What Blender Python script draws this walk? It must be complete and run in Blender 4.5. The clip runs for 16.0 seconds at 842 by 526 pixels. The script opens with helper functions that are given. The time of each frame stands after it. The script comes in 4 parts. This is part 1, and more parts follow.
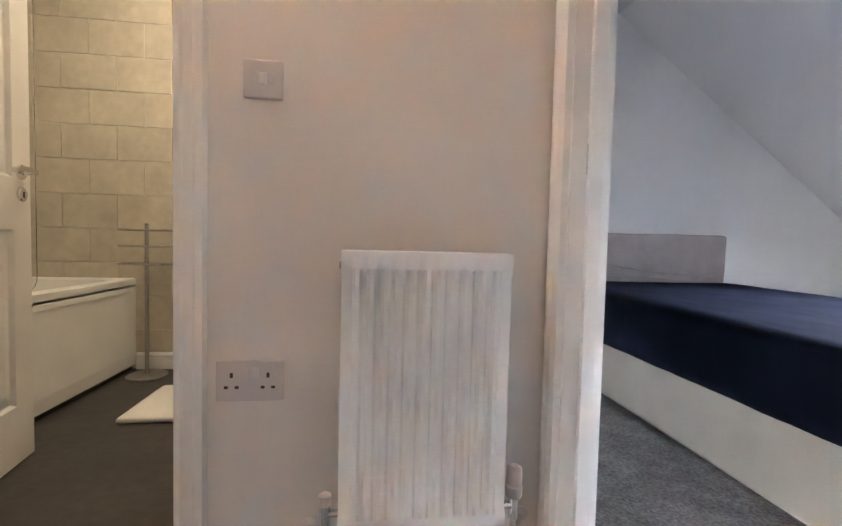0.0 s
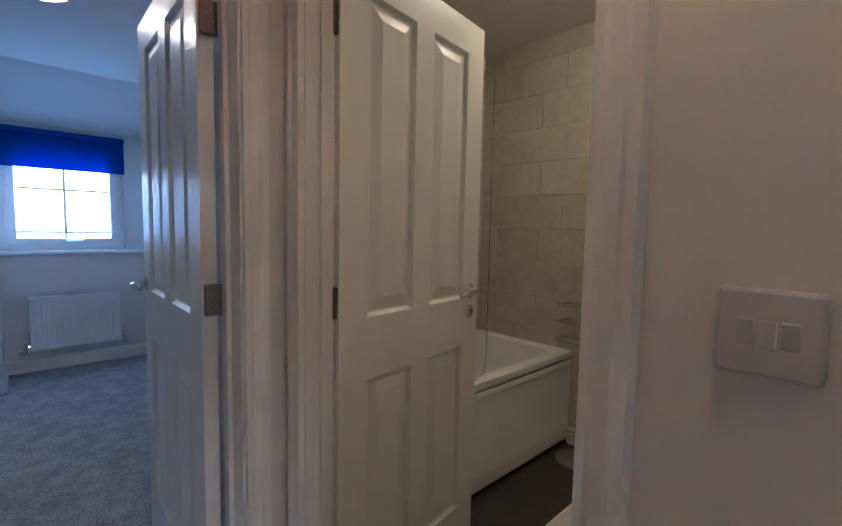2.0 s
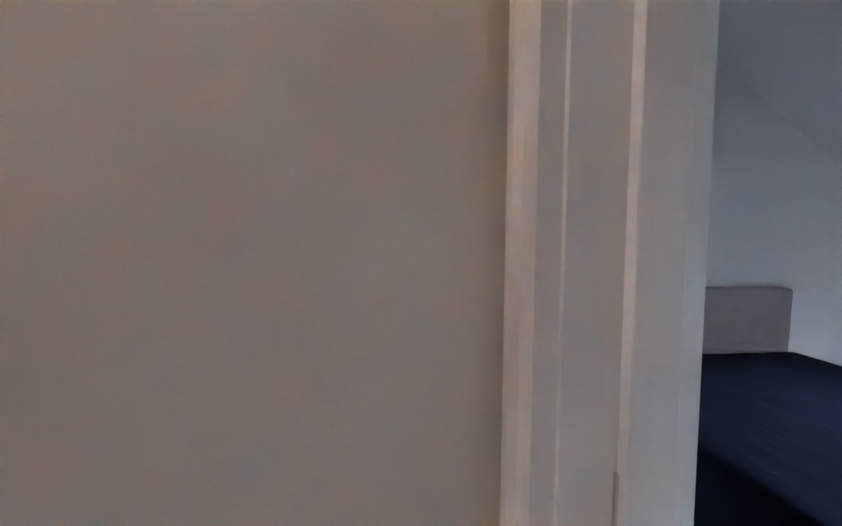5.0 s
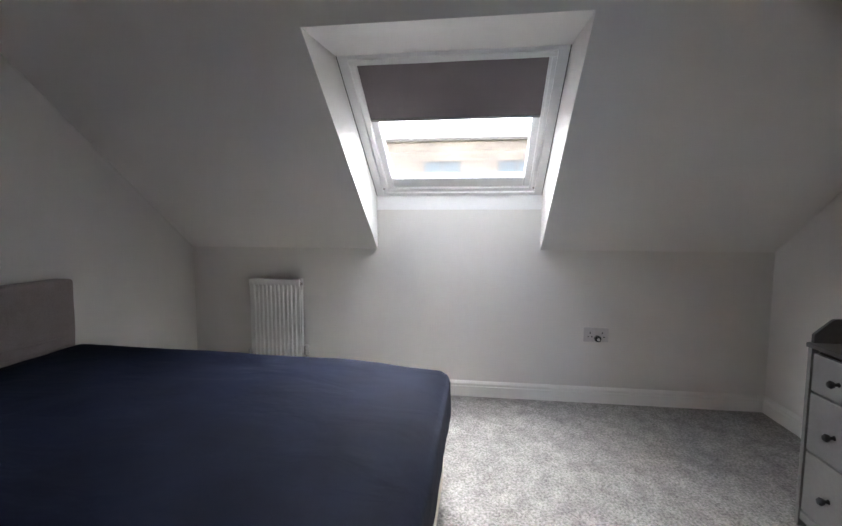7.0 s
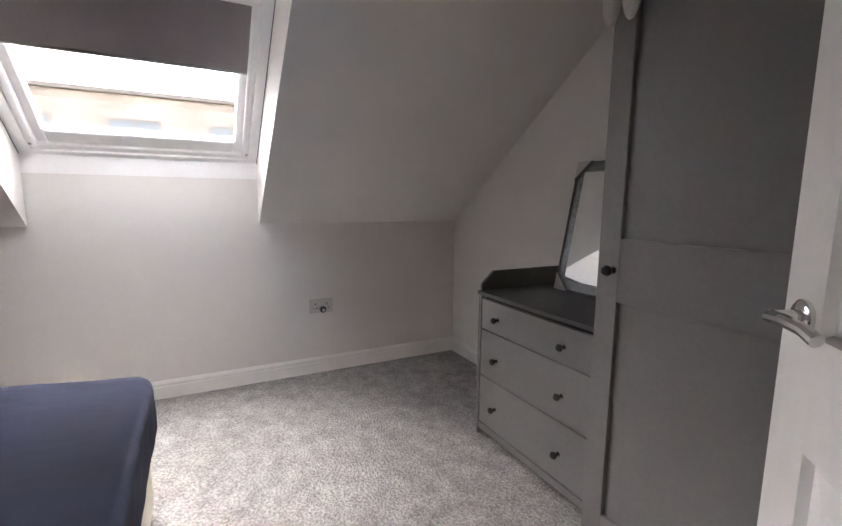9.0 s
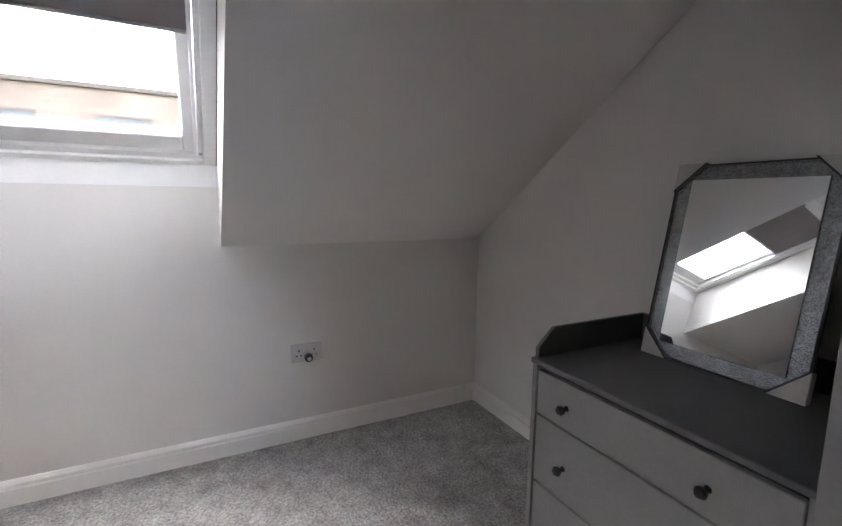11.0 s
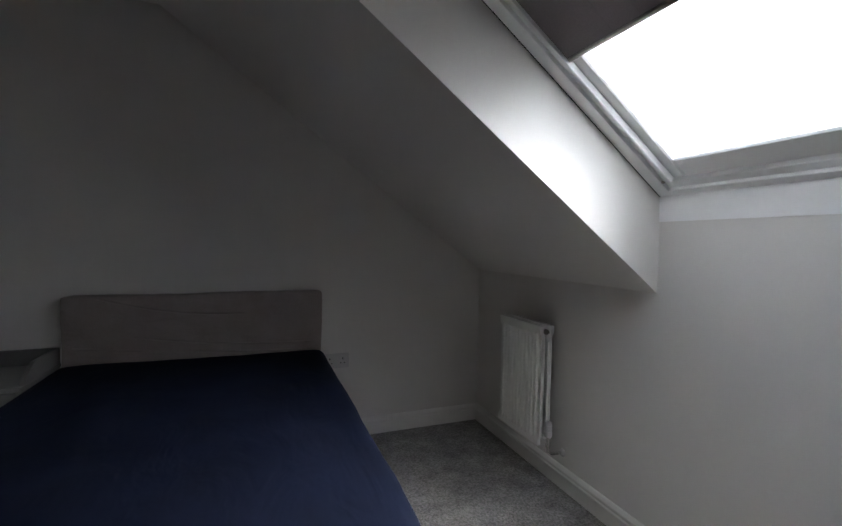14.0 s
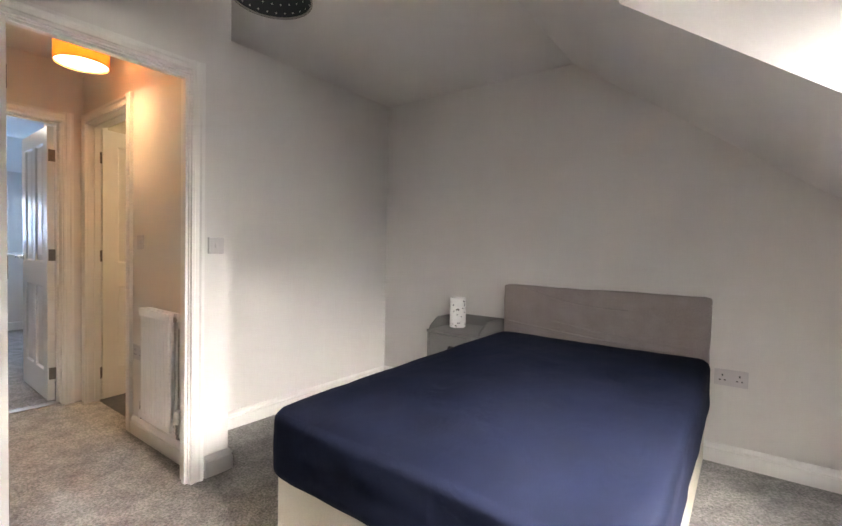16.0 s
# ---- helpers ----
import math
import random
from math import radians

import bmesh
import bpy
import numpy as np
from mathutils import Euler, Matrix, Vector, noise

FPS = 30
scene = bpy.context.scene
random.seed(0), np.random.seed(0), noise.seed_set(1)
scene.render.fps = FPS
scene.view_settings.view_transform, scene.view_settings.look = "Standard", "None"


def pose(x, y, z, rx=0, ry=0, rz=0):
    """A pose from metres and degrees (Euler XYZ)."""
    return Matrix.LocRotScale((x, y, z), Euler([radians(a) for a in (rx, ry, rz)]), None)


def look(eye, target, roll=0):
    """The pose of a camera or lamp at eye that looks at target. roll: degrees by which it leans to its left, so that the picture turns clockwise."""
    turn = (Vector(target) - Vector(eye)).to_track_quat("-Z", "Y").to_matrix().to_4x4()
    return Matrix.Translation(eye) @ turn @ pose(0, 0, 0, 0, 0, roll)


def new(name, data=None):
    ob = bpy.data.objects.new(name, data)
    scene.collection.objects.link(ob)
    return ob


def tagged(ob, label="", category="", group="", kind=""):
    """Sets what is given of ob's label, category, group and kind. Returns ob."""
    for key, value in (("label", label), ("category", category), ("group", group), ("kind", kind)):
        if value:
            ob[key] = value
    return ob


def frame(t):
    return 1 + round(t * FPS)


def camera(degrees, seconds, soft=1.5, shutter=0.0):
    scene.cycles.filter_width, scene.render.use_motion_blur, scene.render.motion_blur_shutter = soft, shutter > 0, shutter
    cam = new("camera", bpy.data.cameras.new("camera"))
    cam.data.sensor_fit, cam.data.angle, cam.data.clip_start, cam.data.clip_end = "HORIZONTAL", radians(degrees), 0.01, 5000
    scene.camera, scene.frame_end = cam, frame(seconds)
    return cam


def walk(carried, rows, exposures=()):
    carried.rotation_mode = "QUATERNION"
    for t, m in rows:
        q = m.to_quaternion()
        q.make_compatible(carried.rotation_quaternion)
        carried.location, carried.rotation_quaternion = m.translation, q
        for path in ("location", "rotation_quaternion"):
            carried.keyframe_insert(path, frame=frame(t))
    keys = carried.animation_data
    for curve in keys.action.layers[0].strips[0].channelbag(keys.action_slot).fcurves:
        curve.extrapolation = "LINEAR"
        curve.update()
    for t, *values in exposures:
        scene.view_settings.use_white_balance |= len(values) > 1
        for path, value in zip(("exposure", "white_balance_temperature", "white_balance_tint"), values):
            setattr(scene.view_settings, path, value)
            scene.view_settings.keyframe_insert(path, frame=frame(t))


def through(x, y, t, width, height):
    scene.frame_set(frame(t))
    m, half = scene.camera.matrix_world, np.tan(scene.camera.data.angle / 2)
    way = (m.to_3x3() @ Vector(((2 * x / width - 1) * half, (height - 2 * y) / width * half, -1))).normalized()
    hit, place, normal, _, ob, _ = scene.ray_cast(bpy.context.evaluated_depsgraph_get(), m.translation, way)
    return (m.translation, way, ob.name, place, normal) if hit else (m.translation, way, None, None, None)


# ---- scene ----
cam = camera(87.9, 16.0)

PATH = [  # eye, target, roll
    (0, (0.039, -0.978, 0.8), (0.288, 1.005, 0.708), 1.4),
    (0.5, (0.005, -0.825, 0.915), (-0.25, 1.154, 0.784), 0.7),
    (1, (-0.035, -0.708, 1.064), (-0.816, 1.127, 0.915), 0.4),
    (1.5, (-0.099, -0.537, 1.158), (-1.343, 1.02, 1.0), 0.6),
    (2, (-0.111, -0.51, 1.226), (-1.572, 0.847, 1.07), 1.1),
    (2.5, (-0.031, -0.471, 1.232), (-1.656, 0.684, 1.073), 1.4),
    (3, (0.047, -0.445, 1.241), (-1.592, 0.691, 1.07), 1.4),
    (3.5, (0.146, -0.404, 1.238), (-1.451, 0.789, 1.067), 1.4),
    (5.8, (0.473, -0.290, 1.144), (1.735, 1.256, 1.014), 0.0),
    (6, (0.505, -0.275, 1.145), (1.929, 1.124, 1.013), 0.1),
    (6.5, (0.549, -0.249, 1.183), (2.339, 0.629, 1.015), 0.1),
    (7, (0.593, -0.257, 1.166), (2.567, 0.01, 0.992), 0.2),
    (7.5, (0.619, -0.275, 1.175), (2.593, -0.522, 0.973), 0.4),
    (8, (0.633, -0.257, 1.148), (2.540, -0.82, 0.93), 0.4),
    (8.5, (0.646, -0.282, 1.138), (2.461, -1.083, 0.886), 0.6),
    (10.8, (1.274, -0.503, 1.231), (2.977, -1.506, 0.924), 0.6),
    (11, (1.370, -0.56, 1.22), (3.133, -1.462, 0.938), 0.7),
    (11.5, (1.583, -0.653, 1.223), (3.470, -1.278, 1.006), 0.8),
    (12, (1.725, -0.751, 1.175), (3.717, -0.919, 1.040), 0.5),
    (12.5, (1.836, -0.827, 1.195), (3.726, -0.177, 1.069), 1.1),
    (13, (1.879, -0.778, 1.193), (3.443, 0.464, 1.089), 1.2),
    (13.5, (1.976, -0.756, 1.196), (3.098, 0.896, 1.091), 0.8),
    (14, (2.125, -0.76, 1.177), (2.836, 1.107, 1.085), 0.9),
    (14.5, (2.224, -0.803, 1.181), (2.431, 1.184, 1.093), 0.8),
    (15, (2.314, -0.911, 1.106), (1.954, 1.056, 1.056), 1.4),
    (15.5, (2.481, -1.0, 1.158), (1.635, 0.811, 1.084), 1.1),
    (16, (2.615, -1.062, 1.124), (1.424, 0.543, 1.065), 1.2),
]
walk(cam, [(t, look(eye, target, roll)) for t, eye, target, roll in PATH],
     exposures=[(0.0, 7.0, 5500, 13), (1.0, 6.2, 5050, 15), (1.5, 5.85, 5100, 15), (2.0, 5.5, 5200, 15), (2.5, 5.35, 5250, 15), (3.5, 5.55, 5300, 15),
                (5.8, 6.25, 4950, 8), (6.1, 5.95, 5150, 8), (6.5, 5.6, 5700, 9), (7.0, 5.5, 6100, 12), (8.5, 5.6, 6500, 18), (11.0, 5.45, 6200, 16), (12.5, 5.1, 5950, 19),
                (13.5, 4.7, 6000, 14), (14.0, 4.2, 6000, 10), (14.6, 5.0, 6200, 11), (15.1, 6.4, 6600, 13), (15.5, 6.6, 6800, 14), (16.0, 6.55, 6900, 15)])

# ---- world, sun, large lights ----
world = bpy.data.worlds.new("sky")
scene.world = world
world.use_nodes = True
wn, wl = world.node_tree.nodes, world.node_tree.links
wn.clear()
sky = wn.new("ShaderNodeTexSky")
sky.sky_type, sky.sun_disc = "NISHITA", False
sky.sun_elevation, sky.sun_rotation, sky.dust_density = radians(52), radians(97), 4.0
hazy = wn.new("ShaderNodeHueSaturation")
hazy.inputs["Saturation"].default_value = 0.30
wbg, wout = wn.new("ShaderNodeBackground"), wn.new("ShaderNodeOutputWorld")
wbg.inputs["Strength"].default_value = 0.15
wl.new(sky.outputs[0], hazy.inputs["Color"])
wl.new(hazy.outputs[0], wbg.inputs[0])
wl.new(wbg.outputs[0], wout.inputs[0])


def lamp(name, kind, place, energy, colour, size):
    data = bpy.data.lights.new(name, kind)
    data.energy, data.color = energy, colour
    if kind == "POINT":
        data.shadow_soft_size = size
    ob = new(name, data)
    ob.location = place
    return ob


sun = lamp("sun", "SUN", (0, 0, 8), 0.84, (1.0, 0.97, 0.93), 0)
sun.data.angle = radians(80)
sun.rotation_euler = Vector((0.61, -0.07, 0.79)).to_track_quat("Z", "Y").to_euler()
LAMP_L, LAMP_B2 = (-0.22, -0.27, 2.13), (-2.60, -0.42, 2.22)
# Added area lamp in the dormer opening, standing in for blue sky light.
dormer_sky = lamp("dormer_sky", "AREA", (-4.875, -0.21, 1.38), 0.28, (0.24, 0.54, 1.0), 0)
dormer_sky.data.shape, dormer_sky.data.size, dormer_sky.data.size_y = "RECTANGLE", 0.60, 0.64
dormer_sky.rotation_euler = (0, radians(-90), 0)
lamp("bulb_landing", "POINT", LAMP_L, 0.044, (1.0, 0.40, 0.10), 0.04)
lamp("bulb_bedroom", "POINT", LAMP_B2, 0.025, (1.0, 0.72, 0.48), 0.04)


# ---- materials ----
def surface(name, colour, rough=0.6, metal=0.0, fine=60.0, var=0.06, broad=2.5, var2=0.06, bump=0.1, depth=0.002,
            second=None, stretch=(1, 1, 1), sheen=0.0, coat=0.0, through=0.0, spec=0.5, folds=None):
    m = bpy.data.materials.new(name)
    m.use_nodes = True
    n, l = m.node_tree.nodes, m.node_tree.links
    b = n["Principled BSDF"]
    b.inputs["Roughness"].default_value, b.inputs["Metallic"].default_value = rough, metal
    b.inputs["Sheen Weight"].default_value, b.inputs["Coat Weight"].default_value = sheen, coat
    b.inputs["Specular IOR Level"].default_value = spec
    tc, info, add, mp = n.new("ShaderNodeTexCoord"), n.new("ShaderNodeObjectInfo"), n.new("ShaderNodeVectorMath"), n.new("ShaderNodeMapping")
    l.new(tc.outputs["Object"], add.inputs[0])
    scl = n.new("ShaderNodeMath")
    scl.operation = "MULTIPLY"
    scl.inputs[1].default_value = 17.0
    l.new(info.outputs["Random"], scl.inputs[0])
    l.new(scl.outputs[0], add.inputs[1])
    mp.inputs["Scale"].default_value = stretch
    l.new(add.outputs[0], mp.inputs["Vector"])
    f, g = n.new("ShaderNodeTexNoise"), n.new("ShaderNodeTexNoise")
    f.inputs["Scale"].default_value, f.inputs["Detail"].default_value = fine, 4
    g.inputs["Scale"].default_value, g.inputs["Detail"].default_value = broad, 3
    l.new(mp.outputs[0], f.inputs["Vector"])
    l.new(mp.outputs[0], g.inputs["Vector"])
    r1, r2 = n.new("ShaderNodeMapRange"), n.new("ShaderNodeMapRange")
    for r, v, src in ((r1, var, f), (r2, var2, g)):
        r.inputs["From Min"].default_value, r.inputs["From Max"].default_value = 0.3, 0.7
        r.inputs["To Min"].default_value, r.inputs["To Max"].default_value = 1 - v, 1 + v
        l.new(src.outputs["Fac"], r.inputs["Value"])
    mul = n.new("ShaderNodeMath")
    mul.operation = "MULTIPLY"
    l.new(r1.outputs[0], mul.inputs[0])
    l.new(r2.outputs[0], mul.inputs[1])
    mix = n.new("ShaderNodeVectorMath")
    mix.operation = "SCALE"
    if second:
        blend, ramp = n.new("ShaderNodeMix"), n.new("ShaderNodeMapRange")
        blend.data_type = "RGBA"
        blend.inputs["A"].default_value, blend.inputs["B"].default_value = (*colour, 1), (*second, 1)
        ramp.inputs["From Min"].default_value, ramp.inputs["From Max"].default_value = 0.42, 0.60
        l.new(g.outputs["Fac"], ramp.inputs["Value"])
        l.new(ramp.outputs[0], blend.inputs["Factor"])
        l.new(blend.outputs["Result"], mix.inputs[0])
    else:
        mix.inputs[0].default_value = colour
    l.new(mul.outputs[0], mix.inputs["Scale"])
    l.new(mix.outputs[0], b.inputs["Base Color"])
    if bump:
        bp = n.new("ShaderNodeBump")
        bp.inputs["Strength"].default_value, bp.inputs["Distance"].default_value = bump, depth
        l.new(f.outputs["Fac"], bp.inputs["Height"])
        l.new(bp.outputs[0], b.inputs["Normal"])
        if folds:
            w, bw, mw = n.new("ShaderNodeTexNoise"), n.new("ShaderNodeBump"), n.new("ShaderNodeMapping")
            mw.inputs["Scale"].default_value, mw.inputs["Rotation"].default_value = folds[2], (0.0, 0.0, 0.5)
            w.inputs["Scale"].default_value, w.inputs["Detail"].default_value, w.inputs["Distortion"].default_value = folds[0], 3, 0.8
            bw.inputs["Distance"].default_value, bw.inputs["Strength"].default_value = folds[1], 0.6
            l.new(tc.outputs["Object"], mw.inputs["Vector"])
            l.new(mw.outputs[0], w.inputs["Vector"])
            l.new(w.outputs["Fac"], bw.inputs["Height"])
            l.new(bw.outputs[0], bp.inputs["Normal"])
    if through:
        tr, ms = n.new("ShaderNodeBsdfTranslucent"), n.new("ShaderNodeMixShader")
        l.new(mix.outputs[0], tr.inputs["Color"])
        ms.inputs[0].default_value = through
        l.new(b.outputs[0], ms.inputs[1])
        l.new(tr.outputs[0], ms.inputs[2])
        l.new(ms.outputs[0], n["Material Output"].inputs["Surface"])
    return m


def glow(name, colour, strength):
    m = bpy.data.materials.new(name)
    m.use_nodes = True
    b = m.node_tree.nodes["Principled BSDF"]
    b.inputs["Base Color"].default_value = (0.8, 0.8, 0.8, 1)
    b.inputs["Emission Color"].default_value, b.inputs["Emission Strength"].default_value = (*colour, 1), strength
    return m


def clear(name, tint, rough=0.0):
    m = bpy.data.materials.new(name)
    m.use_nodes = True
    b = m.node_tree.nodes["Principled BSDF"]
    b.inputs["Base Color"].default_value = (*tint, 1)
    b.inputs["Transmission Weight"].default_value, b.inputs["Roughness"].default_value, b.inputs["IOR"].default_value = 1.0, rough, 1.45
    return m


PAINT = surface("matt_wall_paint", (0.72, 0.70, 0.67), 0.85, spec=0.3, fine=180, var=0.012, broad=1.6, var2=0.025, bump=0.12, depth=0.001)
CEILING = surface("ceiling_paint", (0.74, 0.72, 0.695), 0.9, spec=0.3, fine=160, var=0.012, broad=1.2, var2=0.02, bump=0.10, depth=0.001)
GLOSS = surface("white_satin_paint", (0.80, 0.79, 0.76), 0.32, fine=45, var=0.01, broad=4, var2=0.02, bump=0.05, depth=0.001, stretch=(1, 1, 0.15))
PLASTIC = surface("white_plastic", (0.56, 0.54, 0.535), 0.35, fine=200, var=0.01, bump=0.02)
PVC = surface("white_frame_paint", (0.84, 0.84, 0.84), 0.3, fine=90, var=0.01, bump=0.03)
ENAMEL = surface("white_enamel", (0.82, 0.82, 0.80), 0.28, fine=80, var=0.01, bump=0.03)
CARPET = surface("grey_carpet_pile", (0.33, 0.317, 0.30), 1.0, fine=100, var=0.40, broad=12, var2=0.22, bump=1.0, depth=0.012, sheen=0.1, spec=0.05)
VINYL = surface("dark_slate_floor", (0.045, 0.042, 0.040), 0.45, fine=30, var=0.25, broad=3, var2=0.25, bump=0.15)
TILE = surface("beige_ceramic_tile", (0.50, 0.46, 0.37), 0.30, fine=22, var=0.07, broad=6, var2=0.10, bump=0.05)
GROUT = surface("pale_grout", (0.62, 0.60, 0.54), 0.9, fine=120, var=0.08)
NAVY = surface("navy_cotton_sheet", (0.0056, 0.0080, 0.0200), 0.85, fine=420, var=0.20, broad=5, var2=0.22, bump=0.25, depth=0.001, spec=0.09, sheen=0.0, folds=(5.0, 0.011, (1.5, 0.7, 1.0)))
TAUPE = surface("taupe_stretch_fabric", (0.29, 0.25, 0.235), 0.95, spec=0.1, fine=350, var=0.16, broad=9, var2=0.08, bump=0.3, depth=0.001, sheen=0.2, folds=(6.0, 0.012, (0.7, 1.0, 2.6)))
CREAM = surface("cream_divan_cloth", (0.62, 0.58, 0.48), 0.9, fine=300, var=0.08, bump=0.2)
SLATE = surface("grey_painted_furniture", (0.195, 0.192, 0.185), 0.50, fine=70, var=0.04, broad=3, var2=0.04, bump=0.05)
SLATE_TOP = surface("dark_grey_top", (0.085, 0.086, 0.085), 0.50, fine=70, var=0.06, broad=3, var2=0.06, bump=0.05)
# Near black that puts the shade of narrow gaps into the colour.
SHADOW_GAP = surface("dark_shadow_gap", (0.02, 0.02, 0.02), 0.8)
CHROME = surface("polished_chrome", (0.75, 0.74, 0.72), 0.14, metal=1.0, fine=60, var=0.05, bump=0.02)
STEEL = surface("brushed_steel", (0.42, 0.40, 0.37), 0.38, metal=1.0, fine=120, var=0.12, bump=0.08)
BLACKMETAL = surface("black_iron_knob", (0.025, 0.025, 0.025), 0.4, metal=0.6, fine=90, var=0.2)
BLACK = surface("black_plastic", (0.012, 0.012, 0.014), 0.35, fine=90, var=0.2)
BLIND = surface("taupe_blackout_cloth", (0.22, 0.195, 0.20), 0.9, fine=260, var=0.06, broad=3, var2=0.05, bump=0.1, through=0.02)
BLUE = surface("bright_blue_blind_cloth", (0.03, 0.12, 0.50), 0.8, fine=260, var=0.05, bump=0.1, through=0.5)
# Grey tint put into the glass to dim the bright outdoors seen through it.
GLASS = clear("dimming_grey_glass", (0.45, 0.46, 0.46))
CLEAR = clear("clear_screen_glass", (0.97, 0.98, 0.975))
SHADE_W = surface("cream_lampshade_cloth", (0.72, 0.62, 0.46), 0.9, fine=300, var=0.06, bump=0.15, through=0.5)
# Cream cloth with the warm lamp's orange glow put into its colour.
SHADE_GLOW = surface("lamp_glow_tinted_cloth", (0.76, 0.42, 0.16), 0.9, fine=300, var=0.06, bump=0.15, through=0.35)
HINGE = surface("dark_steel_hinge", (0.20, 0.18, 0.16), 0.35, metal=1.0, fine=120, var=0.2, bump=0.08)
SHADE_D = surface("charcoal_dotted_shade", (0.045, 0.048, 0.058), 0.85, fine=300, var=0.1, bump=0.1, through=0.15)
DOTS = surface("white_print", (0.75, 0.75, 0.74), 0.7)
DIFFUSER = glow("lit_lampshade_diffuser", (1.0, 0.62, 0.30), 0.45)
DOME = glow("lit_opal_glass", (1.0, 0.745, 0.43), 0.72)
DIFFUSER2 = glow("lit_pale_diffuser", (1.0, 0.95, 0.86), 0.6)
MIRROR = surface("silvered_mirror", (0.82, 0.84, 0.84), 0.02, metal=1.0, fine=5, var=0.0, bump=0.0)
CRACKLE = surface("crackle_mirror_border", (0.24, 0.25, 0.25), 0.25, metal=1.0, fine=240, var=0.4, broad=30, var2=0.2, bump=0.6, depth=0.004)
CARD = surface("plain_grey_card", (0.52, 0.50, 0.47), 0.8, fine=60, var=0.05)
PLUSH = surface("white_plush_fabric", (0.62, 0.60, 0.57), 1.0, fine=260, var=0.15, bump=0.8, depth=0.004, sheen=0.4)
CLOTH_W = surface("white_cotton_mat", (0.74, 0.73, 0.70), 1.0, fine=200, var=0.08, bump=0.6, depth=0.004)
BRICK = surface("sandy_brick", (0.24, 0.19, 0.155), 0.9, fine=7, var=0.22, broad=0.7, var2=0.25, bump=0.3, depth=0.01)
ROOFCAP = surface("grey_parapet_cap", (0.12, 0.10, 0.085), 0.8, fine=20, var=0.1)
LEAD = surface("slate_roof_cover", (0.10, 0.10, 0.11), 0.7, fine=20, var=0.15)
GROUND = surface("grass_and_tarmac", (0.10, 0.11, 0.07), 0.95, fine=3, var=0.3, broad=0.2, var2=0.3)
DARKPANE = surface("dark_far_pane", (0.09, 0.10, 0.11), 0.35, fine=3, var=0.1, bump=0.0)
RUST = surface("copper_stain", (0.30, 0.16, 0.09), 0.4, metal=0.8, fine=60, var=0.2)


# ---- mesh helpers ----
def box(bm, x0, x1, y0, y1, z0, z1, bevel=0.0, seg=1):
    v = [bm.verts.new(p) for p in ((x0, y0, z0), (x1, y0, z0), (x1, y1, z0), (x0, y1, z0), (x0, y0, z1), (x1, y0, z1), (x1, y1, z1), (x0, y1, z1))]
    fs = [bm.faces.new([v[i] for i in q]) for q in ((3, 2, 1, 0), (4, 5, 6, 7), (0, 1, 5, 4), (1, 2, 6, 5), (2, 3, 7, 6), (3, 0, 4, 7))]
    if bevel:
        es = list({e for f in fs for e in f.edges})
        bmesh.ops.bevel(bm, geom=es, offset=bevel, segments=seg, affect="EDGES", profile=0.5)
    return v


def prism(bm, pts, axis, a, b):
    """A prism of an outline: (x, z) along y, (y, z) along x, or (x, y) along z."""
    def put(p, d):
        return {"y": (p[0], d, p[1]), "x": (d, p[0], p[1]), "z": (p[0], p[1], d)}[axis]
    lo, hi = [bm.verts.new(put(p, a)) for p in pts], [bm.verts.new(put(p, b)) for p in pts]
    n = len(pts)
    bm.faces.new(lo), bm.faces.new(hi[::-1])
    for i in range(n):
        bm.faces.new((lo[i], hi[i], hi[(i + 1) % n], lo[(i + 1) % n]))


def strip(bm, outline, p0, p1, u, v):
    """A moulding: outline points (a, b) laid along u and v, swept from p0 to p1."""
    p0, p1, u, v = Vector(p0), Vector(p1), Vector(u), Vector(v)
    lo, hi = [bm.verts.new(p0 + u * a + v * b) for a, b in outline], [bm.verts.new(p1 + u * a + v * b) for a, b in outline]
    n = len(outline)
    bm.faces.new(lo), bm.faces.new(hi[::-1])
    for i in range(n):
        bm.faces.new((lo[i], hi[i], hi[(i + 1) % n], lo[(i + 1) % n]))


def lathe(bm, rings, centre=(0, 0, 0), seg=20, axis="z", caps=True):
    """Rings of (radius, height) turned round an axis."""
    c = Vector(centre)
    rows = []
    for r, h in rings:
        row = []
        for i in range(seg):
            a = 2 * math.pi * i / seg
            p = (r * math.cos(a), r * math.sin(a), h)
            p = {"z": p, "y": (p[0], p[2], p[1]), "x": (p[2], p[0], p[1])}[axis]
            row.append(bm.verts.new(c + Vector(p)))
        rows.append(row)
    for q, w in zip(rows, rows[1:]):
        for i in range(seg):
            bm.faces.new((q[i], q[(i + 1) % seg], w[(i + 1) % seg], w[i]))
    if caps:
        bm.faces.new(rows[0][::-1]), bm.faces.new(rows[-1])


def tube(bm, pts, r, seg=8):
    pts = [Vector(p) for p in pts]
    rows = []
    for i, p in enumerate(pts):
        d = (pts[min(i + 1, len(pts) - 1)] - pts[max(i - 1, 0)]).normalized()
        s = d.cross(Vector((0.31, 0.17, 0.93))).normalized()
        t = d.cross(s)
        rows.append([bm.verts.new(p + (s * math.cos(6.28319 * k / seg) + t * math.sin(6.28319 * k / seg)) * r) for k in range(seg)])
    for q, w in zip(rows, rows[1:]):
        for i in range(seg):
            bm.faces.new((q[i], q[(i + 1) % seg], w[(i + 1) % seg], w[i]))
    bm.faces.new(rows[0][::-1]), bm.faces.new(rows[-1])


